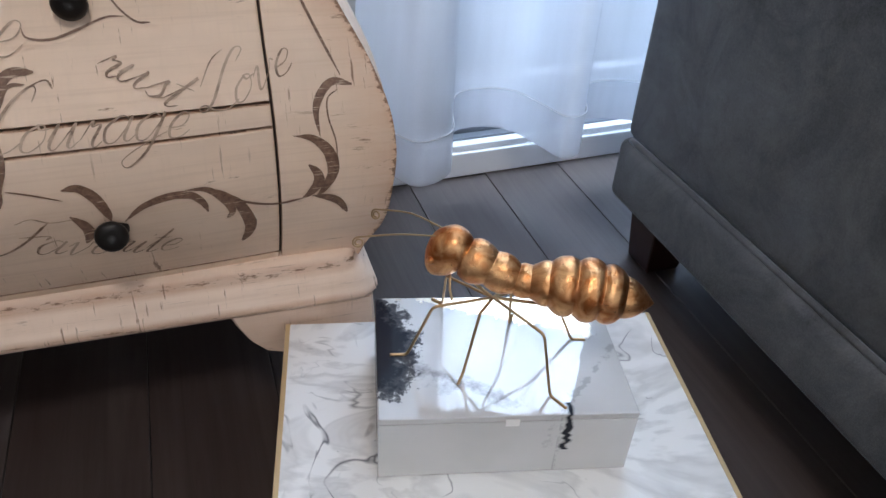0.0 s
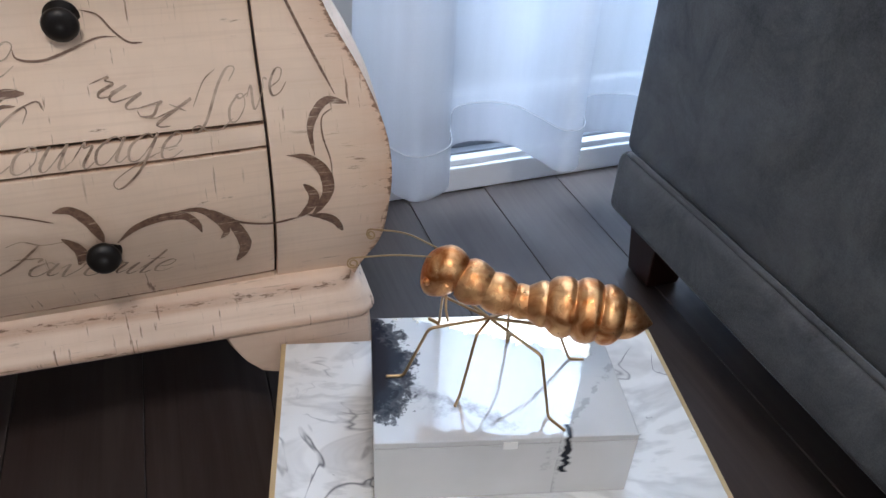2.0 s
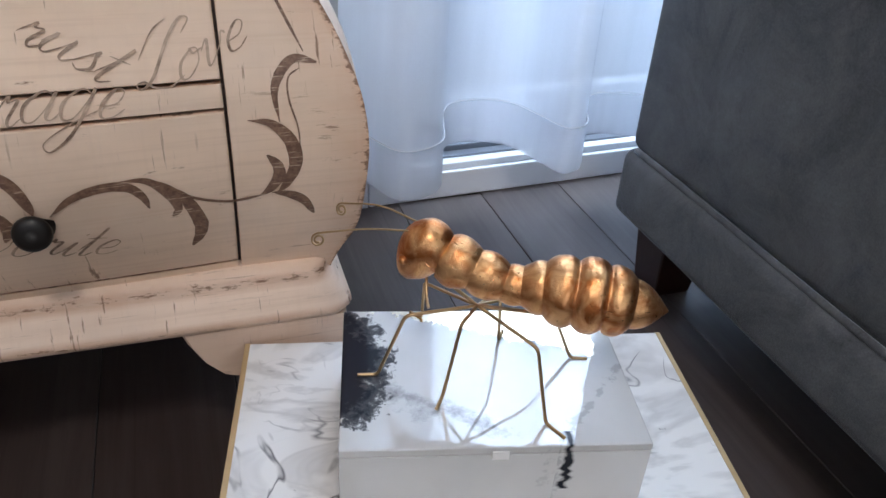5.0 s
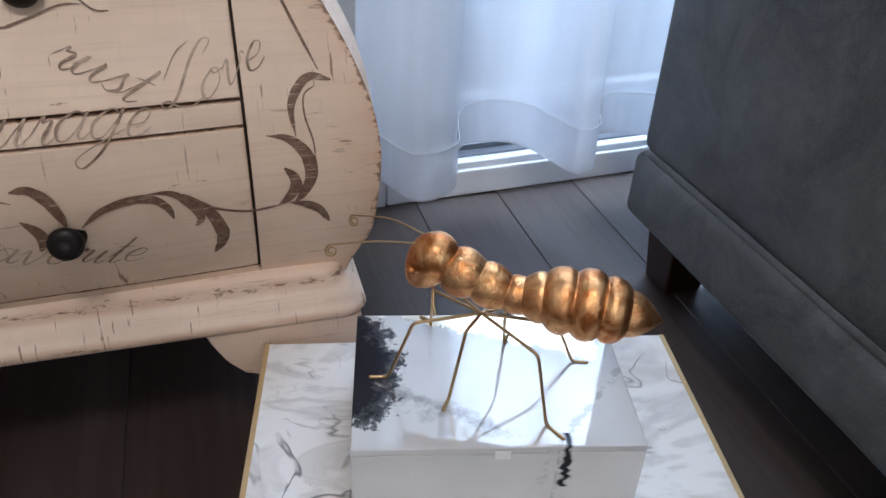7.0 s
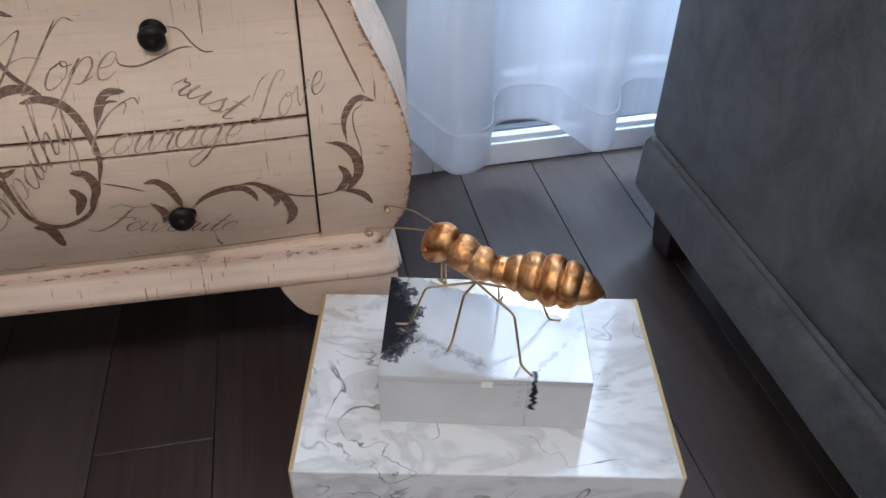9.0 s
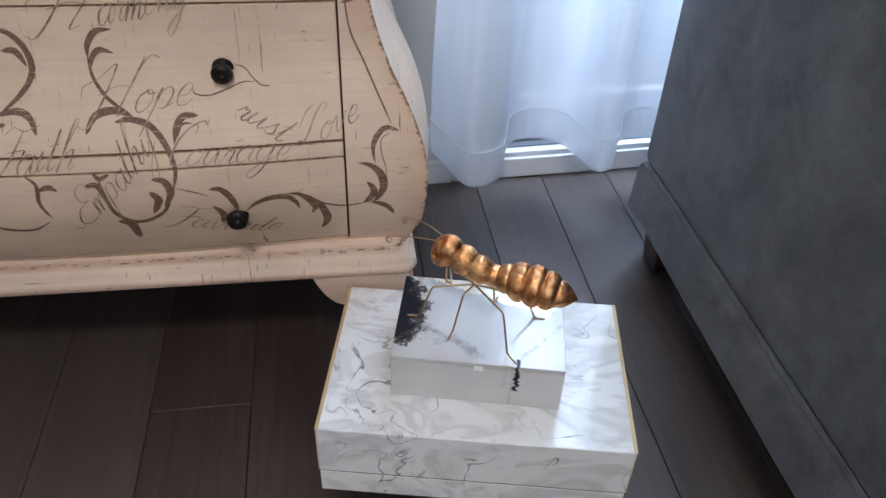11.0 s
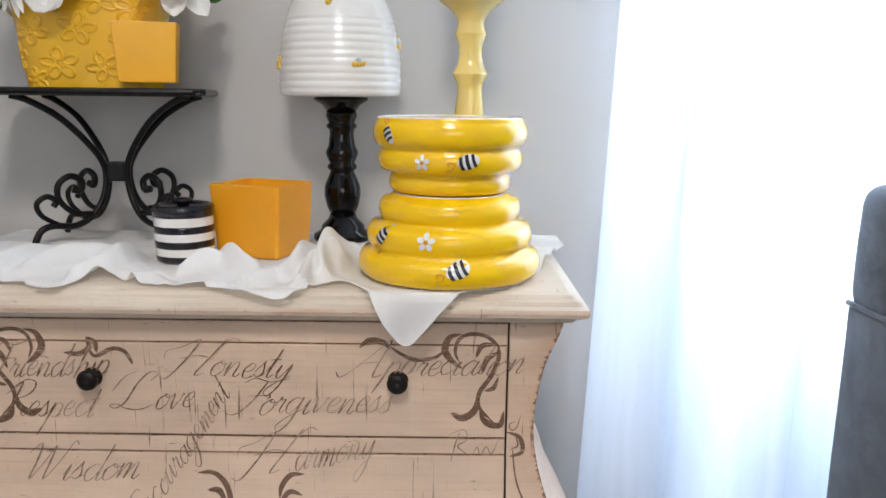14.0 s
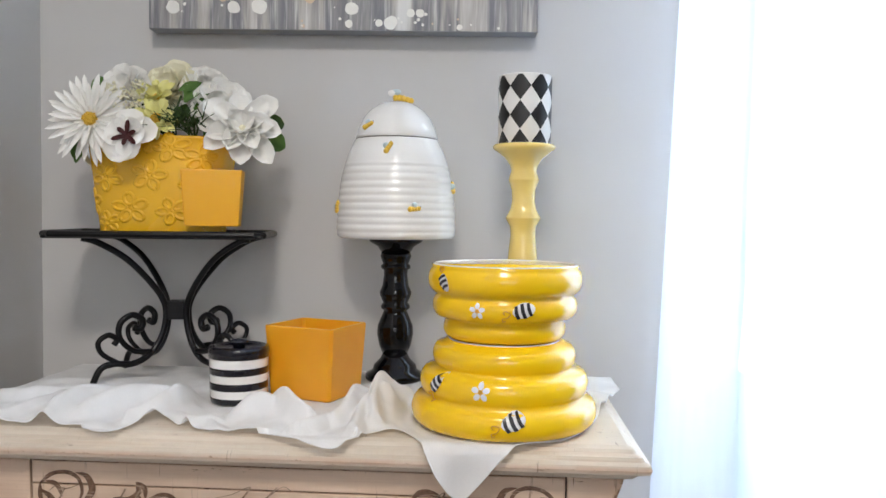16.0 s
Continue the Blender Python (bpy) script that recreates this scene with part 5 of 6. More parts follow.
def paint_bee(at, theta, z, size, turn, parent):
    put = at(theta, z)
    c, s = math.cos(radians(turn)), math.sin(radians(turn))

    def p2(u, w):
        return put((u * c - w * s) * size, (u * s + w * c) * size)

    m = blob(oval(0.05, 0.04, 0.94, 0.60), p2, bmesh.new())
    patch = part("bee_motif", m, WHITE_GLAZE, parent, "painted black and white bee")
    m = bmesh.new()
    for u0, w in ((-0.50, 0.27), (0.02, 0.29), (0.54, 0.27)):
        pts = [(u0 + w * k / 5 - w / 2 - 0.10 * math.cos(math.pi / 2 * j), j * 0.60 * math.sqrt(max(0.05, 1 - (u0 * 0.95) ** 2))) for k, j in [(0, -1), (5, -1), (5, -0.5), (5, 0), (5, 0.5), (5, 1), (0, 1), (0, 0.5), (0, 0), (0, -0.5)]]
        blob(pts, lambda u, w2: p2(u, w2) + (p2(u, w2) - Vector((BX, BY, p2(u, w2).z))).normalized() * 0.0006, m)
    part("bee_stripes", m, BLACK_PAINT, patch)
    m = bmesh.new()
    for pts in ([(-1.05, 0.05), (-1.35, 0.30), (-1.60, 0.25), (-1.50, 0.02)], [(-1.05, 0.0), (-1.40, -0.25), (-1.75, -0.20), (-1.80, -0.45), (-1.55, -0.45)]):
        tube([p2(p.x, p.y) for p in curve([(u, w, 0) for u, w in pts], 14)], 0.0006, 5, m)
    part("bee_feeler", m, AMBER_PAINT, patch)


def paint_flower(at, theta, z, size, parent):
    put = at(theta, z)
    m = bmesh.new()
    for k in range(5):
        a = 2 * math.pi * k / 5 + 0.3
        blob(oval(math.cos(a) * size * 0.62, math.sin(a) * size * 0.62, size * 0.40, size * 0.30, math.degrees(a), 10), put, m)
    f = part("flower_motif", m, WHITE_GLAZE, parent, "painted small white flower")
    part("flower_eye", blob(oval(0, 0, size * 0.24, size * 0.24, 0, 10), lambda u, w: put(u, w) + Vector((0, -0.0005, 0)), bmesh.new()), AMBER_PAINT, f)


def bowl(prof, label, rim_r):
    b = thing("hive_bowl", label, "bowl", (0, 0, 0), group="stacked hive bowls")
    top = prof[-1][1]
    part("bowl_wall", lathe(prof, 72, at=(BX, BY)), YELLOW, b)
    inner = [(rim_r * 0.45, prof[0][1] + 0.006), (rim_r * 0.62, prof[0][1] + 0.020), (rim_r * 0.72, prof[0][1] + 0.040), (rim_r * 0.84, top - 0.030), (rim_r - 0.006, top - 0.012), (rim_r - 0.0045, top + 0.0006), (rim_r - 0.0030, top + 0.0014), (rim_r - 0.0012, top + 0.0010), (rim_r - 0.0008, top - 0.001)]
    m = lathe(inner, 72, at=(BX, BY))
    part("white_lining", m, WHITE_GLAZE, b, "white glazed inside and rim")
    return b


lower = bowl(low_prof, "yellow glazed beehive bowl with bees and flowers standing on cloth", 0.0725)
upper = bowl(up_prof, "yellow glazed beehive bowl stacked on another bowl, open white inside", 0.0945)
at_low, at_up = lathe_put(low_prof, BX, BY), lathe_put(up_prof, BX, BY)
paint_bee(at_up, -49, 0.962, 0.0125, -62, upper)
paint_bee(at_up, 13, 0.9315, 0.0150, 14, upper)
paint_flower(at_up, -21, 0.9300, 0.0098, upper)
paint_bee(at_low, -50, 0.8390, 0.0140, 55, lower)
paint_bee(at_low, 5, 0.8055, 0.0160, 22, lower)
paint_flower(at_low, -15, 0.8370, 0.0115, lower)

# striped jar
JX, JY, JZ = -0.1150, -0.246, T + 0.0022
jar = thing("striped_jar", "black and white striped ceramic jar with dark lid", "jar", (JX, JY, JZ))
part("jar_wall", lathe([(0.036, 0.0), (0.0385, 0.002), (0.0400, 0.010), (0.0408, 0.060), (0.0408, 0.063), (0.038, 0.063)], 56), WHITE_GLAZE, jar)
for z0, z1 in ((0.0012, 0.0098), (0.0205, 0.0305), (0.0412, 0.0510)):
    part("black_stripe", lathe([(0.0385 + 0.03 * min(z, 0.01) * 6 if z < 0.01 else 0.0402 + (z - 0.01) * 0.016, z) for z in np.linspace(z0, z1, 5)], 56), NAVY_GLAZE, jar)
lid = part("lid", lathe([(0.0395, 0.0628), (0.0418, 0.064), (0.0420, 0.074), (0.0410, 0.078), (0.036, 0.0795), (0.030, 0.076), (0.0, 0.0755)], 56), NAVY_GLAZE, jar, "dark navy lid")
part("lid_knob", lathe([(0.008, 0.0750), (0.0085, 0.079), (0.0125, 0.082), (0.013, 0.085), (0.009, 0.0875), (0.0, 0.088)], 32), NAVY_GLAZE, lid)


def open_cube(w_bot, w_top, d_bot, d_top, h, wall, floor_h):
    """An open tapering glass cube with thick walls."""
    m = bmesh.new()

    def ring(w, d, z, c=0.004):
        return [m.verts.new((x, y, z)) for x, y in ((-w + c, -d), (w - c, -d), (w, -d + c), (w, d - c), (w - c, d), (-w + c, d), (-w, d - c), (-w, -d + c))]

    rs = [ring(w_bot - 0.002, d_bot - 0.002, 0), ring(w_bot, d_bot, 0.002), ring(w_top, d_top, h - 0.001), ring(w_top - 0.001, d_top - 0.001, h), ring(w_top - wall, d_top - wall, h), ring(w_bot - wall, d_bot - wall, floor_h)]
    m.faces.new(rs[0][::-1])
    for a, b in zip(rs, rs[1:]):
        for k in range(8):
            m.faces.new((a[k], a[(k + 1) % 8], b[(k + 1) % 8], b[k]))
    m.faces.new(rs[-1])
    return m


votive = thing("yellow_votive", "amber yellow frosted glass cube candle holder on cloth", "candle holder", (-0.018, -0.189, T + 0.002), -20)
part("glass_cube", open_cube(0.0515, 0.0580, 0.0450, 0.0495, 0.1040, 0.0045, 0.010), AMBER_GLASS, votive, smooth=False)
part("candle_stub", lathe([(0.019, 0.0105), (0.0195, 0.012), (0.0195, 0.024), (0.018, 0.025), (0.0, 0.0245)], 28), WAX, votive, "small white candle")

# black turned candlestick under the honey pot
HX, HY = 0.084, -0.071
stick = thing("black_candlestick", "glossy black turned ceramic candlestick holding white honey pot", "candlestick", (HX, HY, T + 0.0015))
part("foot", lathe([(0.046, 0.0), (0.048, 0.003), (0.047, 0.010), (0.036, 0.016), (0.034, 0.024), (0.024, 0.034), (0.0205, 0.042)], 48), BLACK_GLAZE, stick)
part("stem", lathe([(0.0205, 0.042), (0.026, 0.056), (0.0295, 0.074), (0.0285, 0.088), (0.021, 0.106), (0.0190, 0.112), (0.0235, 0.116), (0.0235, 0.120), (0.0200, 0.125), (0.0250, 0.136), (0.0260, 0.142), (0.0215, 0.152), (0.0190, 0.170), (0.0200, 0.178), (0.0240, 0.181), (0.0240, 0.185), (0.0205, 0.188), (0.0230, 0.194), (0.0250, 0.200), (0.0235, 0.206)], 48), BLACK_GLAZE, stick)
part("cup", lathe([(0.0235, 0.206), (0.0300, 0.216), (0.0420, 0.223), (0.0435, 0.226), (0.040, 0.2285), (0.0, 0.2285)], 48), BLACK_GLAZE, stick)

POT_Z = T + 0.0015 + 0.2286
pot = thing("honey_pot", "white ribbed beehive honey pot with small yellow bees", "honey pot", (HX, HY, POT_Z))
dome = spline([0.0, 0.006, 0.03, 0.06, 0.10, 0.135, 0.158], [0.0915, 0.0938, 0.0945, 0.0930, 0.0870, 0.0765, 0.0660])
pot_prof = [(0.060, 0.0), (0.088, 0.0)] + [(dome(z) + (0.0011 * abs(math.sin(math.pi * z / 0.0112)) if z < 0.118 else 0.0008), z) for z in np.linspace(0.002, 0.157, 90)] + [(0.062, 0.1578)]
part("pot_wall", lathe(pot_prof, 72), WHITE_GLAZE, pot)
lid_prof = [(0.0655, 0.1588), (0.0662, 0.1600), (0.0625, 0.174), (0.0550, 0.191), (0.0450, 0.204), (0.0310, 0.214), (0.0140, 0.2192), (0.0, 0.220)]
lid = part("pot_lid", lathe(lid_prof, 72), WHITE_GLAZE, pot, "white domed lid")
part("lid_gap", lathe([(0.0645, 0.1574), (0.0645, 0.1590)], 72), GAP, pot)
# bee finial
m = bmesh.new()
for k in range(5):
    ball(0.0072 - 0.0006 * abs(k - 1.5), (0.000 + 0.0062 * k - 0.002, -0.004, 0.2245 - 0.0014 * max(0, k - 1)), (0.8, 1, 0.85), m, 12, 8)
fin = part("bee_finial", m, BEE_YELLOW, lid, "small yellow bee finial with blue wings")
part("finial_wing", ball(0.0085, (-0.002, -0.002, 0.2345), (1.0, 0.35, 0.55)), BLUE_PAINT, fin)
part("finial_wing", ball(0.0075, (-0.009, -0.006, 0.2320), (0.8, 0.4, 0.7)), WHITE_GLAZE, fin)
put_pot, put_lid = lathe_put(pot_prof, 0, 0), lathe_put(lid_prof, 0, 0)
for put, th, z, tilt in ((put_lid, -38, 0.176, 25), (put_pot, -2, 0.140, 60), (put_pot, 24, 0.047, 5), (put_pot, -68, 0.050, 80), (put_pot, 82, 0.082, 70)):
    p = put(th, z)
    m = bmesh.new()
    c, s = math.cos(radians(tilt)), math.sin(radians(tilt))
    for k in range(4):
        u = -0.0066 + 0.0044 * k
        ball(0.0044 - 0.0003 * k, p(u * c, u * s), (1, 1, 1), m, 8, 6)
    b = part("bee_relief", m, BEE_YELLOW, pot, "small raised yellow bee")
    part("bee_wing", ball(0.0048, p(-s * 0.0052, c * 0.0052), (1, 0.6, 1), u=8, w=6), BLUE_PAINT, b)
    part("bee_eye", ball(0.0011, p(0.0095 * c - s * 0.002, 0.0095 * s + c * 0.002), u=6, w=5), BLACK_PAINT, b)

# pale yellow candlestick with the harlequin candle
YX, YY = 0.286, -0.121
lemon = thing("yellow_candlestick", "pale yellow turned ceramic candlestick behind the bowls", "candlestick", (YX, YY, T + 0.0015))
part("stem", lathe([(0.046, 0.0), (0.048, 0.004), (0.044, 0.012), (0.030, 0.022), (0.022, 0.04), (0.0205, 0.08), (0.024, 0.11), (0.0262, 0.135), (0.0230, 0.165), (0.0240, 0.185), (0.0215, 0.215), (0.0190, 0.238), (0.0200, 0.251), (0.0264, 0.2625), (0.0268, 0.2640), (0.0262, 0.2655), (0.0200, 0.277), (0.0175, 0.290), (0.0180, 0.306), (0.0228, 0.3205), (0.0232, 0.3220), (0.0228, 0.3235), (0.0195, 0.336), (0.0215, 0.344), (0.0290, 0.355), (0.0405, 0.364), (0.0470, 0.368), (0.0485, 0.3715), (0.046, 0.375), (0.0, 0.3750)], 40), LEMON, lemon)
CZ = T + 0.0015 + 0.3752
candle = thing("harlequin_candle", "white pillar candle with black harlequin diamonds on candlestick", "candle", (YX, YY, CZ), -4)
c_prof = [(0.0395, 0.0), (0.0400, 0.001), (0.0402, 0.101), (0.0392, 0.103), (0.034, 0.1035), (0.0, 0.1020)]
part("wax", lathe(c_prof, 64), WAX, candle)
part("wick", tube([Vector((0.002, 0, 0.1015)), Vector((0.003, 0, 0.107)), Vector((0.0055, 0, 0.110))], 0.0009, 6), BLACK_PAINT, candle, "short black wick")
put = lathe_put([(0.0395, 0.0), (0.0402, 0.1015)], 0, 0, 0.0005)
for row, zc in enumerate((-0.001, 0.0415, 0.0840)):
    for k in range(8):
        p = put(45 * k - 8, 0.05)
        m = bmesh.new()
        hw, hh = 0.01575, 0.0212
        cols = []
        for i in range(-6, 7):
            lo, hi = (min(max(zc + e * hh * (1 - abs(i) / 6.05), 0.0006), 0.1008) - 0.05 for e in (-1, 1))
            cols.append((m.verts.new(p(i / 6 * hw, lo)), m.verts.new(p(i / 6 * hw, hi))) if hi - lo > 1e-6 else None)
        for c0, c1 in zip(cols, cols[1:]):
            if c0 and c1:
                m.faces.new((c0[0], c1[0], c1[1], c0[1]))
        if len(m.faces):
            part("diamond", m, BLACK_PAINT, candle)
        else:
            m.free()

# black iron tray stand
SXC, SYC, TRAY_Z = -0.264, -0.106, 1.0150
stand = thing("iron_stand", "black wrought iron tray stand with scrolled legs", "plant stand", (SXC, SYC, T), 10.0)
H = TRAY_Z - T
TW, TD, TX = 0.160, 0.086, -0.016
m = box(TX - TW, TX + TW, -TD, TD, H - 0.0115, H - 0.0055, 0.0025)
rim = [Vector((TX + x, y, H - 0.005)) for x, y in ((-TW + 0.012, -TD), (TW - 0.012, -TD), (TW, -TD + 0.012), (TW, TD - 0.012), (TW - 0.012, TD), (-TW + 0.012, TD), (-TW, TD - 0.012), (-TW, -TD + 0.012), (-TW + 0.012, -TD), (TW - 0.012, -TD))]
tube(rim, 0.0055, 8, m)
part("tray", m, IRON, stand, "black iron tray with raised rim", smooth=False)
for sx in (-1, 1):
    for sy in (-1, 1):
        def bar(points):
            return [Vector((sx * s, sy * d, z)) for s, d, z in points]

        part("leg_bar", tube(curve(bar([(0.122, 0.072, H - 0.011), (0.102, 0.062, H - 0.018), (0.066, 0.044, H - 0.043), (0.036, 0.024, H - 0.080), (0.019, 0.010, H - 0.112), (0.016, 0.008, H - 0.140), (0.023, 0.014, H - 0.172), (0.038, 0.028, H - 0.196), (0.058, 0.044, H - 0.206), (0.080, 0.060, H - 0.203), (0.096, 0.072, H - 0.209), (0.106, 0.082, 0.004)]), 70), 0.0050, 8), IRON, stand)
        part("scroll", tube(curve(bar([(0.034, 0.026, H - 0.190), (0.056, 0.042, H - 0.186), (0.072, 0.056, H - 0.165), (0.072, 0.056, H - 0.142), (0.058, 0.046, H - 0.130), (0.045, 0.036, H - 0.138), (0.047, 0.037, H - 0.152), (0.056, 0.044, H - 0.150)]), 44), 0.0042, 8, r_end=0.0056), IRON, stand)
        part("scroll", tube(curve(bar([(0.074, 0.056, H - 0.203), (0.094, 0.070, H - 0.186), (0.098, 0.074, H - 0.168), (0.086, 0.066, H - 0.158), (0.076, 0.058, H - 0.166), (0.080, 0.061, H - 0.174)]), 30), 0.0036, 8, r_end=0.0048), IRON, stand)
part("collar", box(-0.014, 0.014, -0.013, 0.013, H - 0.142, H - 0.112, 0.003), IRON, stand, smooth=False)

# embossed yellow pail
PX, PY, PZ = -0.288, -0.100, TRAY_Z - 0.0052
pail = thing("yellow_pail", "yellow enamelled tin pail embossed with daisies", "planter", (PX, PY, PZ))


def pail_r(z):
    return 0.0955 + 0.0185 * z / 0.149


m = lathe([(0.090, 0.0), (0.0955, 0.0015)] + [(pail_r(z), z) for z in np.linspace(0.004, 0.145, 12)] + [(pail_r(0.146) + 0.002, 0.1465), (pail_r(0.149) + 0.0022, 0.1490), (pail_r(0.149), 0.1510), (0.108, 0.1500), (0.106, 0.136), (0.0, 0.131)], 72, squash=(1, 0.56), power=3.2)
part("pail_wall", m, TIN, pail)


def on_pail(u, z, lift=-0.0012):
    a = -math.pi / 2 + u
    c, s = math.cos(a), math.sin(a)
    f = (pail_r(z) + lift) / (abs(c) ** 3.2 + abs(s) ** 3.2) ** (1 / 3.2)
    return Vector((c * f, s * f * 0.56, z))


rng = random.Random(4)
for u, z, r, tw in ((-1.0, 0.050, 0.020, 0.2), (-0.62, 0.088, 0.021, 0.9), (-0.28, 0.040, 0.023, 0.4), (0.02, 0.090, 0.022, 0.1), (0.36, 0.036, 0.020, 0.7), (-0.32, 0.130, 0.017, 0.3), (0.34, 0.132, 0.021, 0.5), (0.74, 0.118, 0.021, 0.2), (1.05, 0.060, 0.020, 0.8), (-0.66, 0.018, 0.016, 0.5), (0.66, 0.074, 0.018, 0.5), (0.06, 0.140, 0.015, 0.6)):
    m = bmesh.new()
    for k in range(5):
        a = tw + 2 * math.pi * k / 5
        loop = [on_pail(u + (math.cos(a) * r * 0.62 + math.cos(t) * r * 0.40 * math.cos(a) - math.sin(t) * r * 0.27 * math.sin(a)) / 0.085, z + math.sin(a) * r * 0.62 + math.cos(t) * r * 0.40 * math.sin(a) + math.sin(t) * r * 0.27 * math.cos(a)) for t in (2 * math.pi * i / 18 for i in range(19))]
        tube(loop, 0.0030, 8, m)
    ball(r * 0.17, on_pail(u, z), (1, 0.5, 1), m, 10, 6)
    part("embossed_daisy", m, TIN, pail)

# glass votive on the tray
vot = thing("glass_votive", "clear glass cube filled with yellow wax on iron tray", "candle", (-0.185, -0.160, TRAY_Z - 0.0052), 12)
part("glass", open_cube(0.0435, 0.0485, 0.022, 0.025, 0.101, 0.003, 0.013), CLEAR, vot, "clear thick glass", smooth=False)
m = box(-0.0415, 0.0415, -0.0195, 0.0195, 0.0135, 0.0985, 0.002)
for q in m.verts:
    q.co.x *= 0.925 + 0.165 * q.co.z / 0.1
    q.co.y *= 0.92 + 0.16 * q.co.z / 0.1
part("wax", m, YELLOW_WAX, vot, "yellow wax", smooth=False)

# ---------------------------------------------------------------- flowers in the pail
bouquet = thing("flower_arrangement", "white daisies, pansy, peonies and greenery in yellow pail", "flowers", (PX, PY, PZ + 0.142))
BO = Vector((-0.303, -0.100, 1.1453))


def petal(length, width, cup, droop, tip=0.5, n=9, k=6):
    """One petal along x from the origin: (x, y, z) grid, cupped across and drooping along."""
    rows = []
    for i in range(n + 1):
        s = i / n
        w = width * max(0.10, min(1.0, (0.12 + s / 0.42)) ** 0.8 * math.sqrt(max(0.0, 1 - max(0.0, (s - 0.55) / 0.45) ** 2.4)))
        rows.append([Vector((length * s * (1 - 0.12 * abs(droop) * s), w * (j / k - 0.5), cup * (2 * abs(j / k - 0.5)) ** 2 * w + droop * length * s * s + 0.05 * width * math.sin(5.0 * s + 4.0 * j / k))) for j in range(k + 1)])
    return rows


def add_petal(m, rows, mat4):
    vs = [[m.verts.new(mat4 @ p) for p in r] for r in rows]
    for a, b in zip(vs, vs[1:]):
        for j in range(len(a) - 1):
            m.faces.new((a[j], a[j + 1], b[j + 1], b[j]))


def bloom(at, facing, rings_, material, seed, label):
    """Rings of petals round a middle: (count, length, width, cup, droop, lift angle)."""
    r = random.Random(seed)
    base = Matrix.Translation(Vector(at) - BO) @ Vector(facing).normalized().to_track_quat("Z", "Y").to_matrix().to_4x4()
    m = bmesh.new()
    for count, length, width, cup, droop, lift in rings_:
        for k in range(count):
            a = 360 * k / count + r.uniform(-0.3, 0.3) * 360 / count
            rows = petal(length * r.uniform(0.88, 1.08), width * r.uniform(0.9, 1.1), cup, droop * r.uniform(0.6, 1.4))
            add_petal(m, rows, base @ Matrix.Rotation(radians(a), 4, "Z") @ Matrix.Rotation(radians(-lift + r.uniform(-7, 7)), 4, "Y"))
    return part("flower_head", m, material, bouquet, label), base


def centre(base, r, material, flower, bumps=40, seed=1):
    q = random.Random(seed)
    m = ball(r, base @ Vector((0, 0, r * 0.25)), (1, 1, 1), None, 12, 8)
    for _ in range(bumps):
        a, d = q.uniform(0, 6.28), r * math.sqrt(q.random())
        ball(r * 0.16, base @ Vector((math.cos(a) * d, math.sin(a) * d, r * 0.25 + math.sqrt(max(0, r * r - d * d)))), (1, 1, 1), m, 5, 4)
    part("flower_centre", m, material, flower, "yellow centre")


f, b = bloom((-0.385, -0.172, 1.176), (0.22, -1, 0.10), [(30, 0.068, 0.0098, 0.3, -0.10, 6), (22, 0.054, 0.0092, 0.3, 0.05, 18), (14, 0.028, 0.006, 0.3, 0.1, 35)], PETAL, 1, "white gerbera daisy")
centre(b, 0.0115, STAMEN, f)
f, b = bloom((-0.318, -0.190, 1.150), (0.02, -1, 0.10), [(5, 0.042, 0.044, 0.12, -0.12, 4), (4, 0.032, 0.040, 0.15, -0.05, 14)], PETAL, 2, "white pansy with plum blotch")
m = bmesh.new()
for k in range(6):
    add_petal(m, petal(0.017 + 0.006 * (k % 2), 0.0075, 0.1, 0.05), b @ Matrix.Translation((0, 0, 0.0055)) @ Matrix.Rotation(radians(60 * k + 20), 4, "Z") @ Matrix.Rotation(radians(-12), 4, "Y"))
part("petal_blotch", m, PLUM, f, "dark plum blotch")
centre(b, 0.004, STAMEN, f, 6)
f, b = bloom((-0.285, -0.165, 1.178), (0.10, -1, 0.20), [(14, 0.034, 0.0115, 0.3, 0.0, 12), (10, 0.026, 0.010, 0.3, 0.1, 26)], LIME_PETAL, 3, "pale lime daisy")
centre(b, 0.0085, STAMEN, f)
f, b = bloom((-0.158, -0.150, 1.166), (0.25, -1, 0.30), [(8, 0.066, 0.034, 0.35, 0.03, 0), (7, 0.054, 0.034, 0.4, 0.10, 13), (6, 0.036, 0.026, 0.5, 0.2, 30)], PETAL, 4, "white dahlia with pointed petals")
centre(b, 0.006, CREAM_PETAL, f, 12)
for at, facing, seed, mt in (((-0.352, -0.120, 1.230), (-0.25, -1, 0.45), 5, PETAL), ((-0.283, -0.110, 1.235), (0.0, -1, 0.45), 6, CREAM_PETAL), ((-0.232, -0.105, 1.228), (0.25, -1, 0.45), 7, PETAL), ((-0.205, -0.125, 1.205), (0.4, -1, 0.4), 8, PETAL)):
    f, b = bloom(at, facing, [(9, 0.046, 0.036, 0.35, 0.05, 2), (8, 0.040, 0.034, 0.4, 0.14, 15), (6, 0.027, 0.026, 0.5, 0.25, 32)], mt, seed, "full white peony")
f, b = bloom((-0.296, -0.140, 1.214), (0.0, -1, 0.5), [(10, 0.034, 0.014, 0.3, 0.1, 10), (8, 0.024, 0.012, 0.4, 0.2, 40)], LIME_PETAL, 9, "pale lime blossom")
centre(b, 0.006, STAMEN, f, 12)
f, b = bloom((-0.420, -0.140, 1.150), (-0.8, -0.6, -0.2), [(4, 0.055, 0.020, 0.3, -0.25, 0)], CREAM_PETAL, 10, "drooping cream petals")
q = random.Random(8)
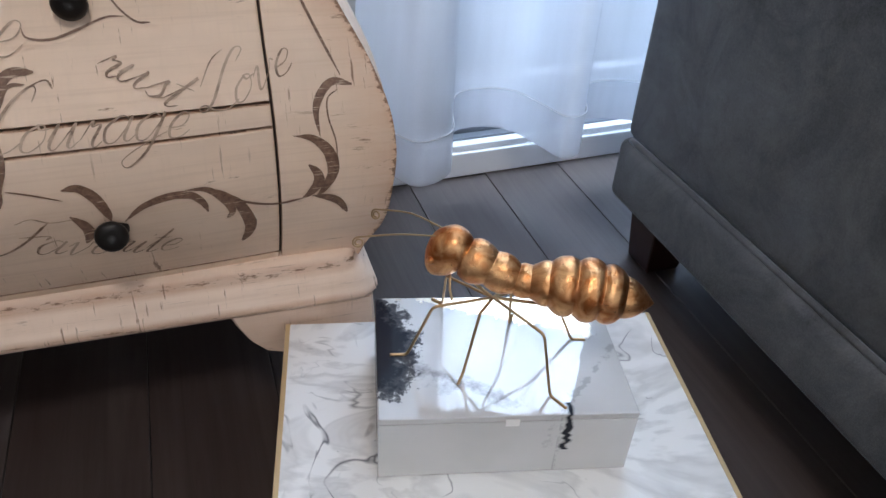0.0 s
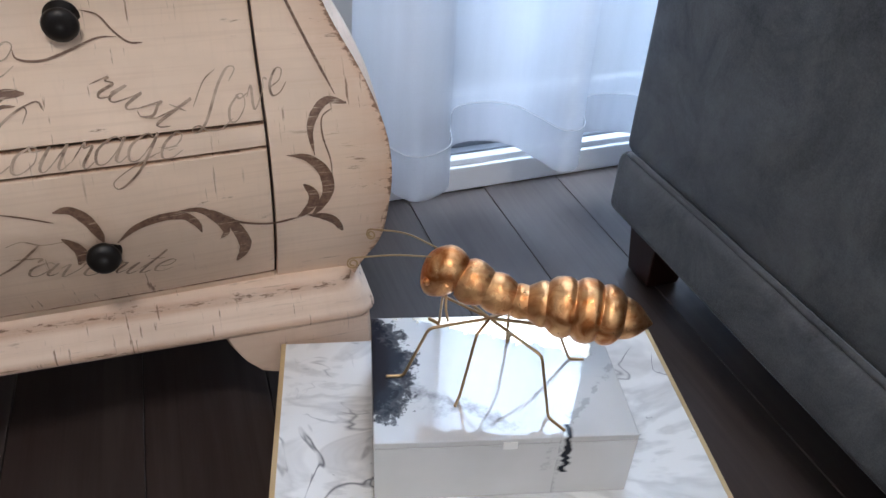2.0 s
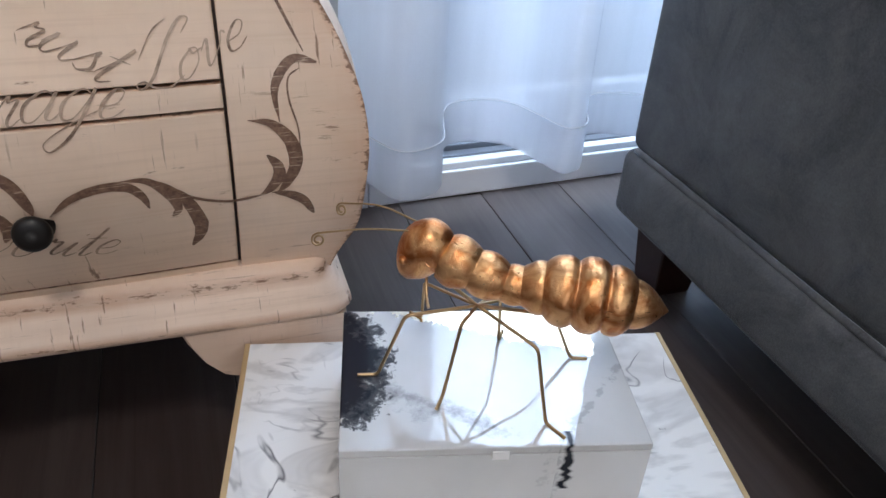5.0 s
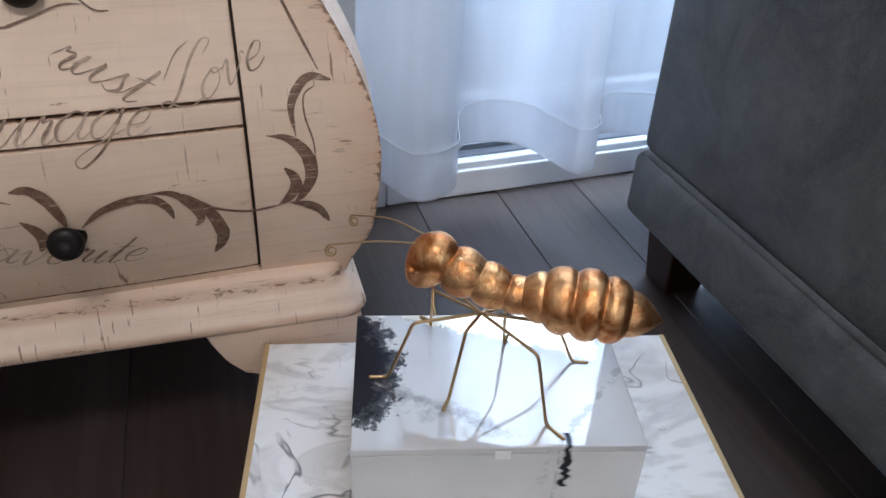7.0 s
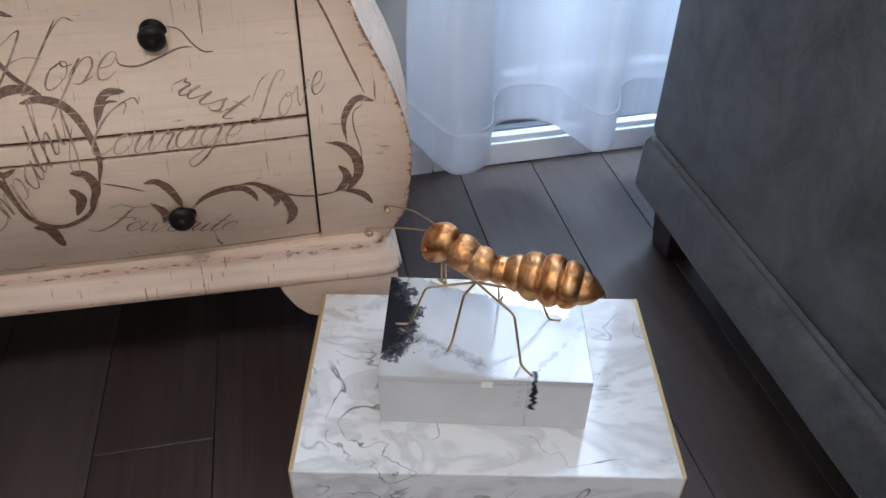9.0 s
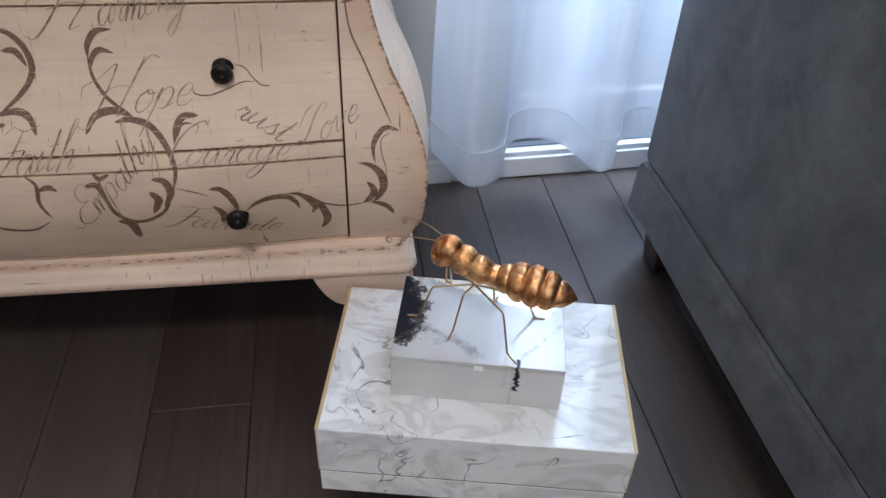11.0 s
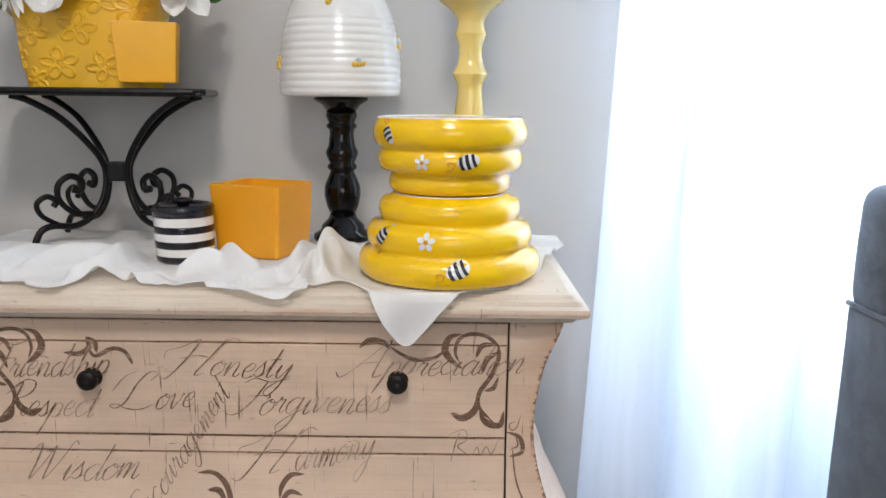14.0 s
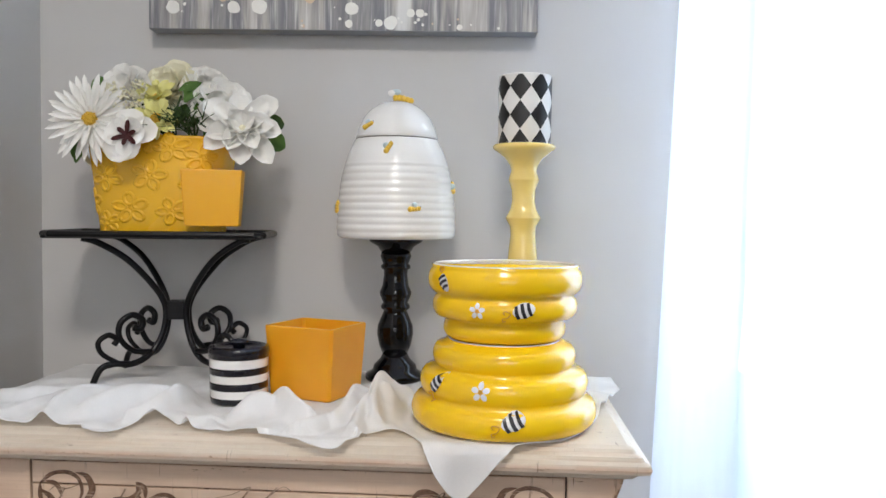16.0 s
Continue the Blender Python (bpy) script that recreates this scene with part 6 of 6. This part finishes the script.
for at, facing, turn, l, w, mt in [((-0.41 + 0.022 * k, -0.125 + 0.01 * (k % 3), 1.152 + 0.012 * (k % 4)), (0.25 * math.sin(k * 2.1), -1, 0.35), 40 + 100 * (k % 2) + 9 * k % 40, 0.042, 0.020, DARK_LEAF if k % 2 else LEAF) for k in range(11)]:
    m = bmesh.new()
    add_petal(m, petal(l, w, 0.25, -0.10, 0.8, 10, 6), Matrix.Translation(Vector(at) - BO) @ Vector(facing).normalized().to_track_quat("Z", "Y").to_matrix().to_4x4() @ Matrix.Rotation(radians(turn), 4, "Z"))
    part("leaf", m, mt, bouquet, "green leaf")
m = bmesh.new()
for cx, cz, cr in ((-0.342, 1.205, 0.024), (-0.320, 1.190, 0.018), (-0.318, 1.225, 0.016), (-0.365, 1.222, 0.015)):
    for _ in range(70):
        d = Vector((q.gauss(0, 1), q.gauss(0, 0.6) - 0.5, q.gauss(0, 1))).normalized() * cr * q.uniform(0.6, 1)
        ball(q.uniform(0.0014, 0.0028), Vector((cx, -0.150, cz)) + d - BO, (1, 1, 1), m, 5, 4)
tagged(part("small_blossom", m, CREAM_PETAL, bouquet, "cluster of tiny cream blossom"), kind="stuff")


def leaf_part(at, facing, turn, length, width, material=LEAF):
    m = bmesh.new()
    base = Matrix.Translation(Vector(at) - BO) @ Vector(facing).normalized().to_track_quat("Z", "Y").to_matrix().to_4x4() @ Matrix.Rotation(radians(turn), 4, "Z")
    add_petal(m, petal(length, width, 0.25, -0.10, 0.8, 10, 6), base)
    part("leaf", m, material, bouquet, "green leaf")


for at, facing, turn, l, w, mt in (
    ((-0.150, -0.120, 1.160), (0.3, -1, 0.3), -20, 0.052, 0.034, LEAF), ((-0.140, -0.118, 1.150), (0.2, -1, 0.2), -70, 0.036, 0.028, LEAF), ((-0.150, -0.110, 1.175), (0.4, -1, 0.4), 10, 0.046, 0.028, DARK_LEAF),
    ((-0.248, -0.150, 1.205), (0.1, -1, 0.5), 60, 0.046, 0.026, LEAF), ((-0.235, -0.148, 1.195), (0.2, -1, 0.5), 30, 0.052, 0.026, LEAF), ((-0.225, -0.150, 1.178), (0.2, -1, 0.4), 5, 0.046, 0.024, LEAF),
    ((-0.398, -0.130, 1.215), (-0.2, -1, 0.3), 95, 0.040, 0.020, LEAF), ((-0.385, -0.128, 1.205), (-0.2, -1, 0.3), 120, 0.036, 0.018, DARK_LEAF), ((-0.400, -0.150, 1.150), (-0.4, -1, -0.2), 215, 0.060, 0.026, LEAF),
    ((-0.312, -0.150, 1.186), (0, -1, 0.4), 80, 0.030, 0.016, DARK_LEAF), ((-0.262, -0.140, 1.225), (0.1, -1, 0.5), 20, 0.034, 0.018, LEAF), ((-0.360, -0.155, 1.160), (-0.2, -1, 0), 200, 0.040, 0.020, LEAF),
):
    leaf_part(at, facing, turn, l, w, mt)
m = bmesh.new()
for _ in range(70):
    p = Vector((-0.248 + q.gauss(0, 0.014), -0.160 + q.gauss(0, 0.008), 1.168 + q.gauss(0, 0.006)))
    d = Vector((q.gauss(0, 0.8), q.gauss(-0.3, 0.4), abs(q.gauss(0.5, 0.6)))).normalized()
    tube([p - BO, p + d * 0.018 - BO, p + d * 0.034 + Vector((0, 0, -0.004)) - BO], 0.0012, 4, m, 0.0004)
tagged(part("needle_greenery", m, DARK_LEAF, bouquet, "spiky green needles"), kind="stuff")
m = bmesh.new()
for _ in range(26):
    p = Vector((q.uniform(-0.39, -0.21), q.uniform(-0.13, -0.08), 1.150))
    t = p + Vector((q.gauss(0, 0.02), q.gauss(-0.02, 0.01), q.uniform(0.03, 0.07)))
    tube([p - BO, p.lerp(t, 0.5) - BO, t - BO], 0.0016, 5, m)
tagged(part("stems", m, DARK_LEAF, bouquet, "green stems"), kind="stuff")

# ---------------------------------------------------------------- painting on the wall
PW2, PH2 = 0.652, 0.52
art = thing("abstract_painting", "abstract canvas in greys and taupe with white splatters", "painting", (-0.0190, WY - 0.042, 1.3515), base=ROOM)
part("canvas", box(-PW2 / 2, PW2 / 2, 0.0, 0.036, 0.0, PH2, 0.0015), CANVAS_EDGE, art, smooth=False)
part("painted_face", box(-PW2 / 2 + 0.001, PW2 / 2 - 0.001, -0.0006, 0.0002, 0.001, PH2 - 0.001), CANVAS, art, smooth=False)
q = random.Random(21)
for k in range(90):
    x, z = q.uniform(-0.29, 0.30), abs(q.gauss(0.0, 0.09)) + 0.004
    if z > PH2 - 0.03:
        continue
    r = q.choice((0.0015, 0.0018, 0.0025, 0.003, 0.0045, 0.007, 0.011)) * q.uniform(0.8, 1.2)
    z = max(z, r + 0.002)
    m = bmesh.new()
    pts = [(x + math.cos(t) * r * (1 + 0.22 * noise.noise(Vector((k, math.cos(t), math.sin(t))))), z + math.sin(t) * r * (1 + 0.22 * noise.noise(Vector((k + 0.5, math.sin(t), math.cos(t)))))) for t in (2 * math.pi * i / 14 for i in range(14))]
    blob(pts, lambda u, w: Vector((u, -0.0011, w)), m)
    part("splatter", m, TAN_DAUB if k % 5 == 0 else DAUB, art)
part("hanger", box(-0.05, 0.05, 0.036, 0.042, PH2 - 0.05, PH2 - 0.03), IRON, art, smooth=False)

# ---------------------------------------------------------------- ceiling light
# out of view; its shape is invented, its presence taken from the bowls' highlights
light = thing("ceiling_light", "unseen ceiling light, modelled flush and round with white frosted glass shade", "ceiling light", (0.10, -1.80, HIGH), base=ROOM)
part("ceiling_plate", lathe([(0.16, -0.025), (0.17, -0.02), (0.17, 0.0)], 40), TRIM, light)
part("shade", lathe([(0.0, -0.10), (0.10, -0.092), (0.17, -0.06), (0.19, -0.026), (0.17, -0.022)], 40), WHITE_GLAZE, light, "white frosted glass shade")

# ---------------------------------------------------------------- floor planks
floor = structure("floor", box(LEFT, RIGHT, BACK, WY + 0.05, -0.05, -0.004), UNDER, "dark grey-brown laminate plank floor", "floor")
PW = 0.1443
LAY = ROOM.inverted() @ pose(0.6025, 0, 0, 0, 0, 0.7)
shapes = {}
for i in range(-10, 21):
    x0 = i * PW
    y = 0.05 + 0.14 * ((i * 3) % 5) / 5 if -1 <= i < 5 else 0.24 + 1.10 * ((i * 5 + 2) % 7) / 7
    while y > BACK:
        a, b = min(y, WY - 0.008 + 0.048 * (x0 + PW / 2 + 0.07)), max(y - 1.22, BACK)
        if a - b > 0.05:
            key = round(a - b, 3)
            if key not in shapes:
                m = box(-PW / 2 + 0.0006, PW / 2 - 0.0006, -(a - b) / 2 + 0.0006, (a - b) / 2 - 0.0006, -0.006, 0.0, 0.0007, segments=1)
                me = bpy.data.meshes.new("plank")
                m.to_mesh(me)
                m.free()
                me.materials.append(PLANK)
                shapes[key] = me
            ob = new("plank", shapes[key])
            ob.parent = floor
            ob.matrix_local = LAY @ pose(x0 + PW / 2, (a + b) / 2, 0)
        y -= 1.22
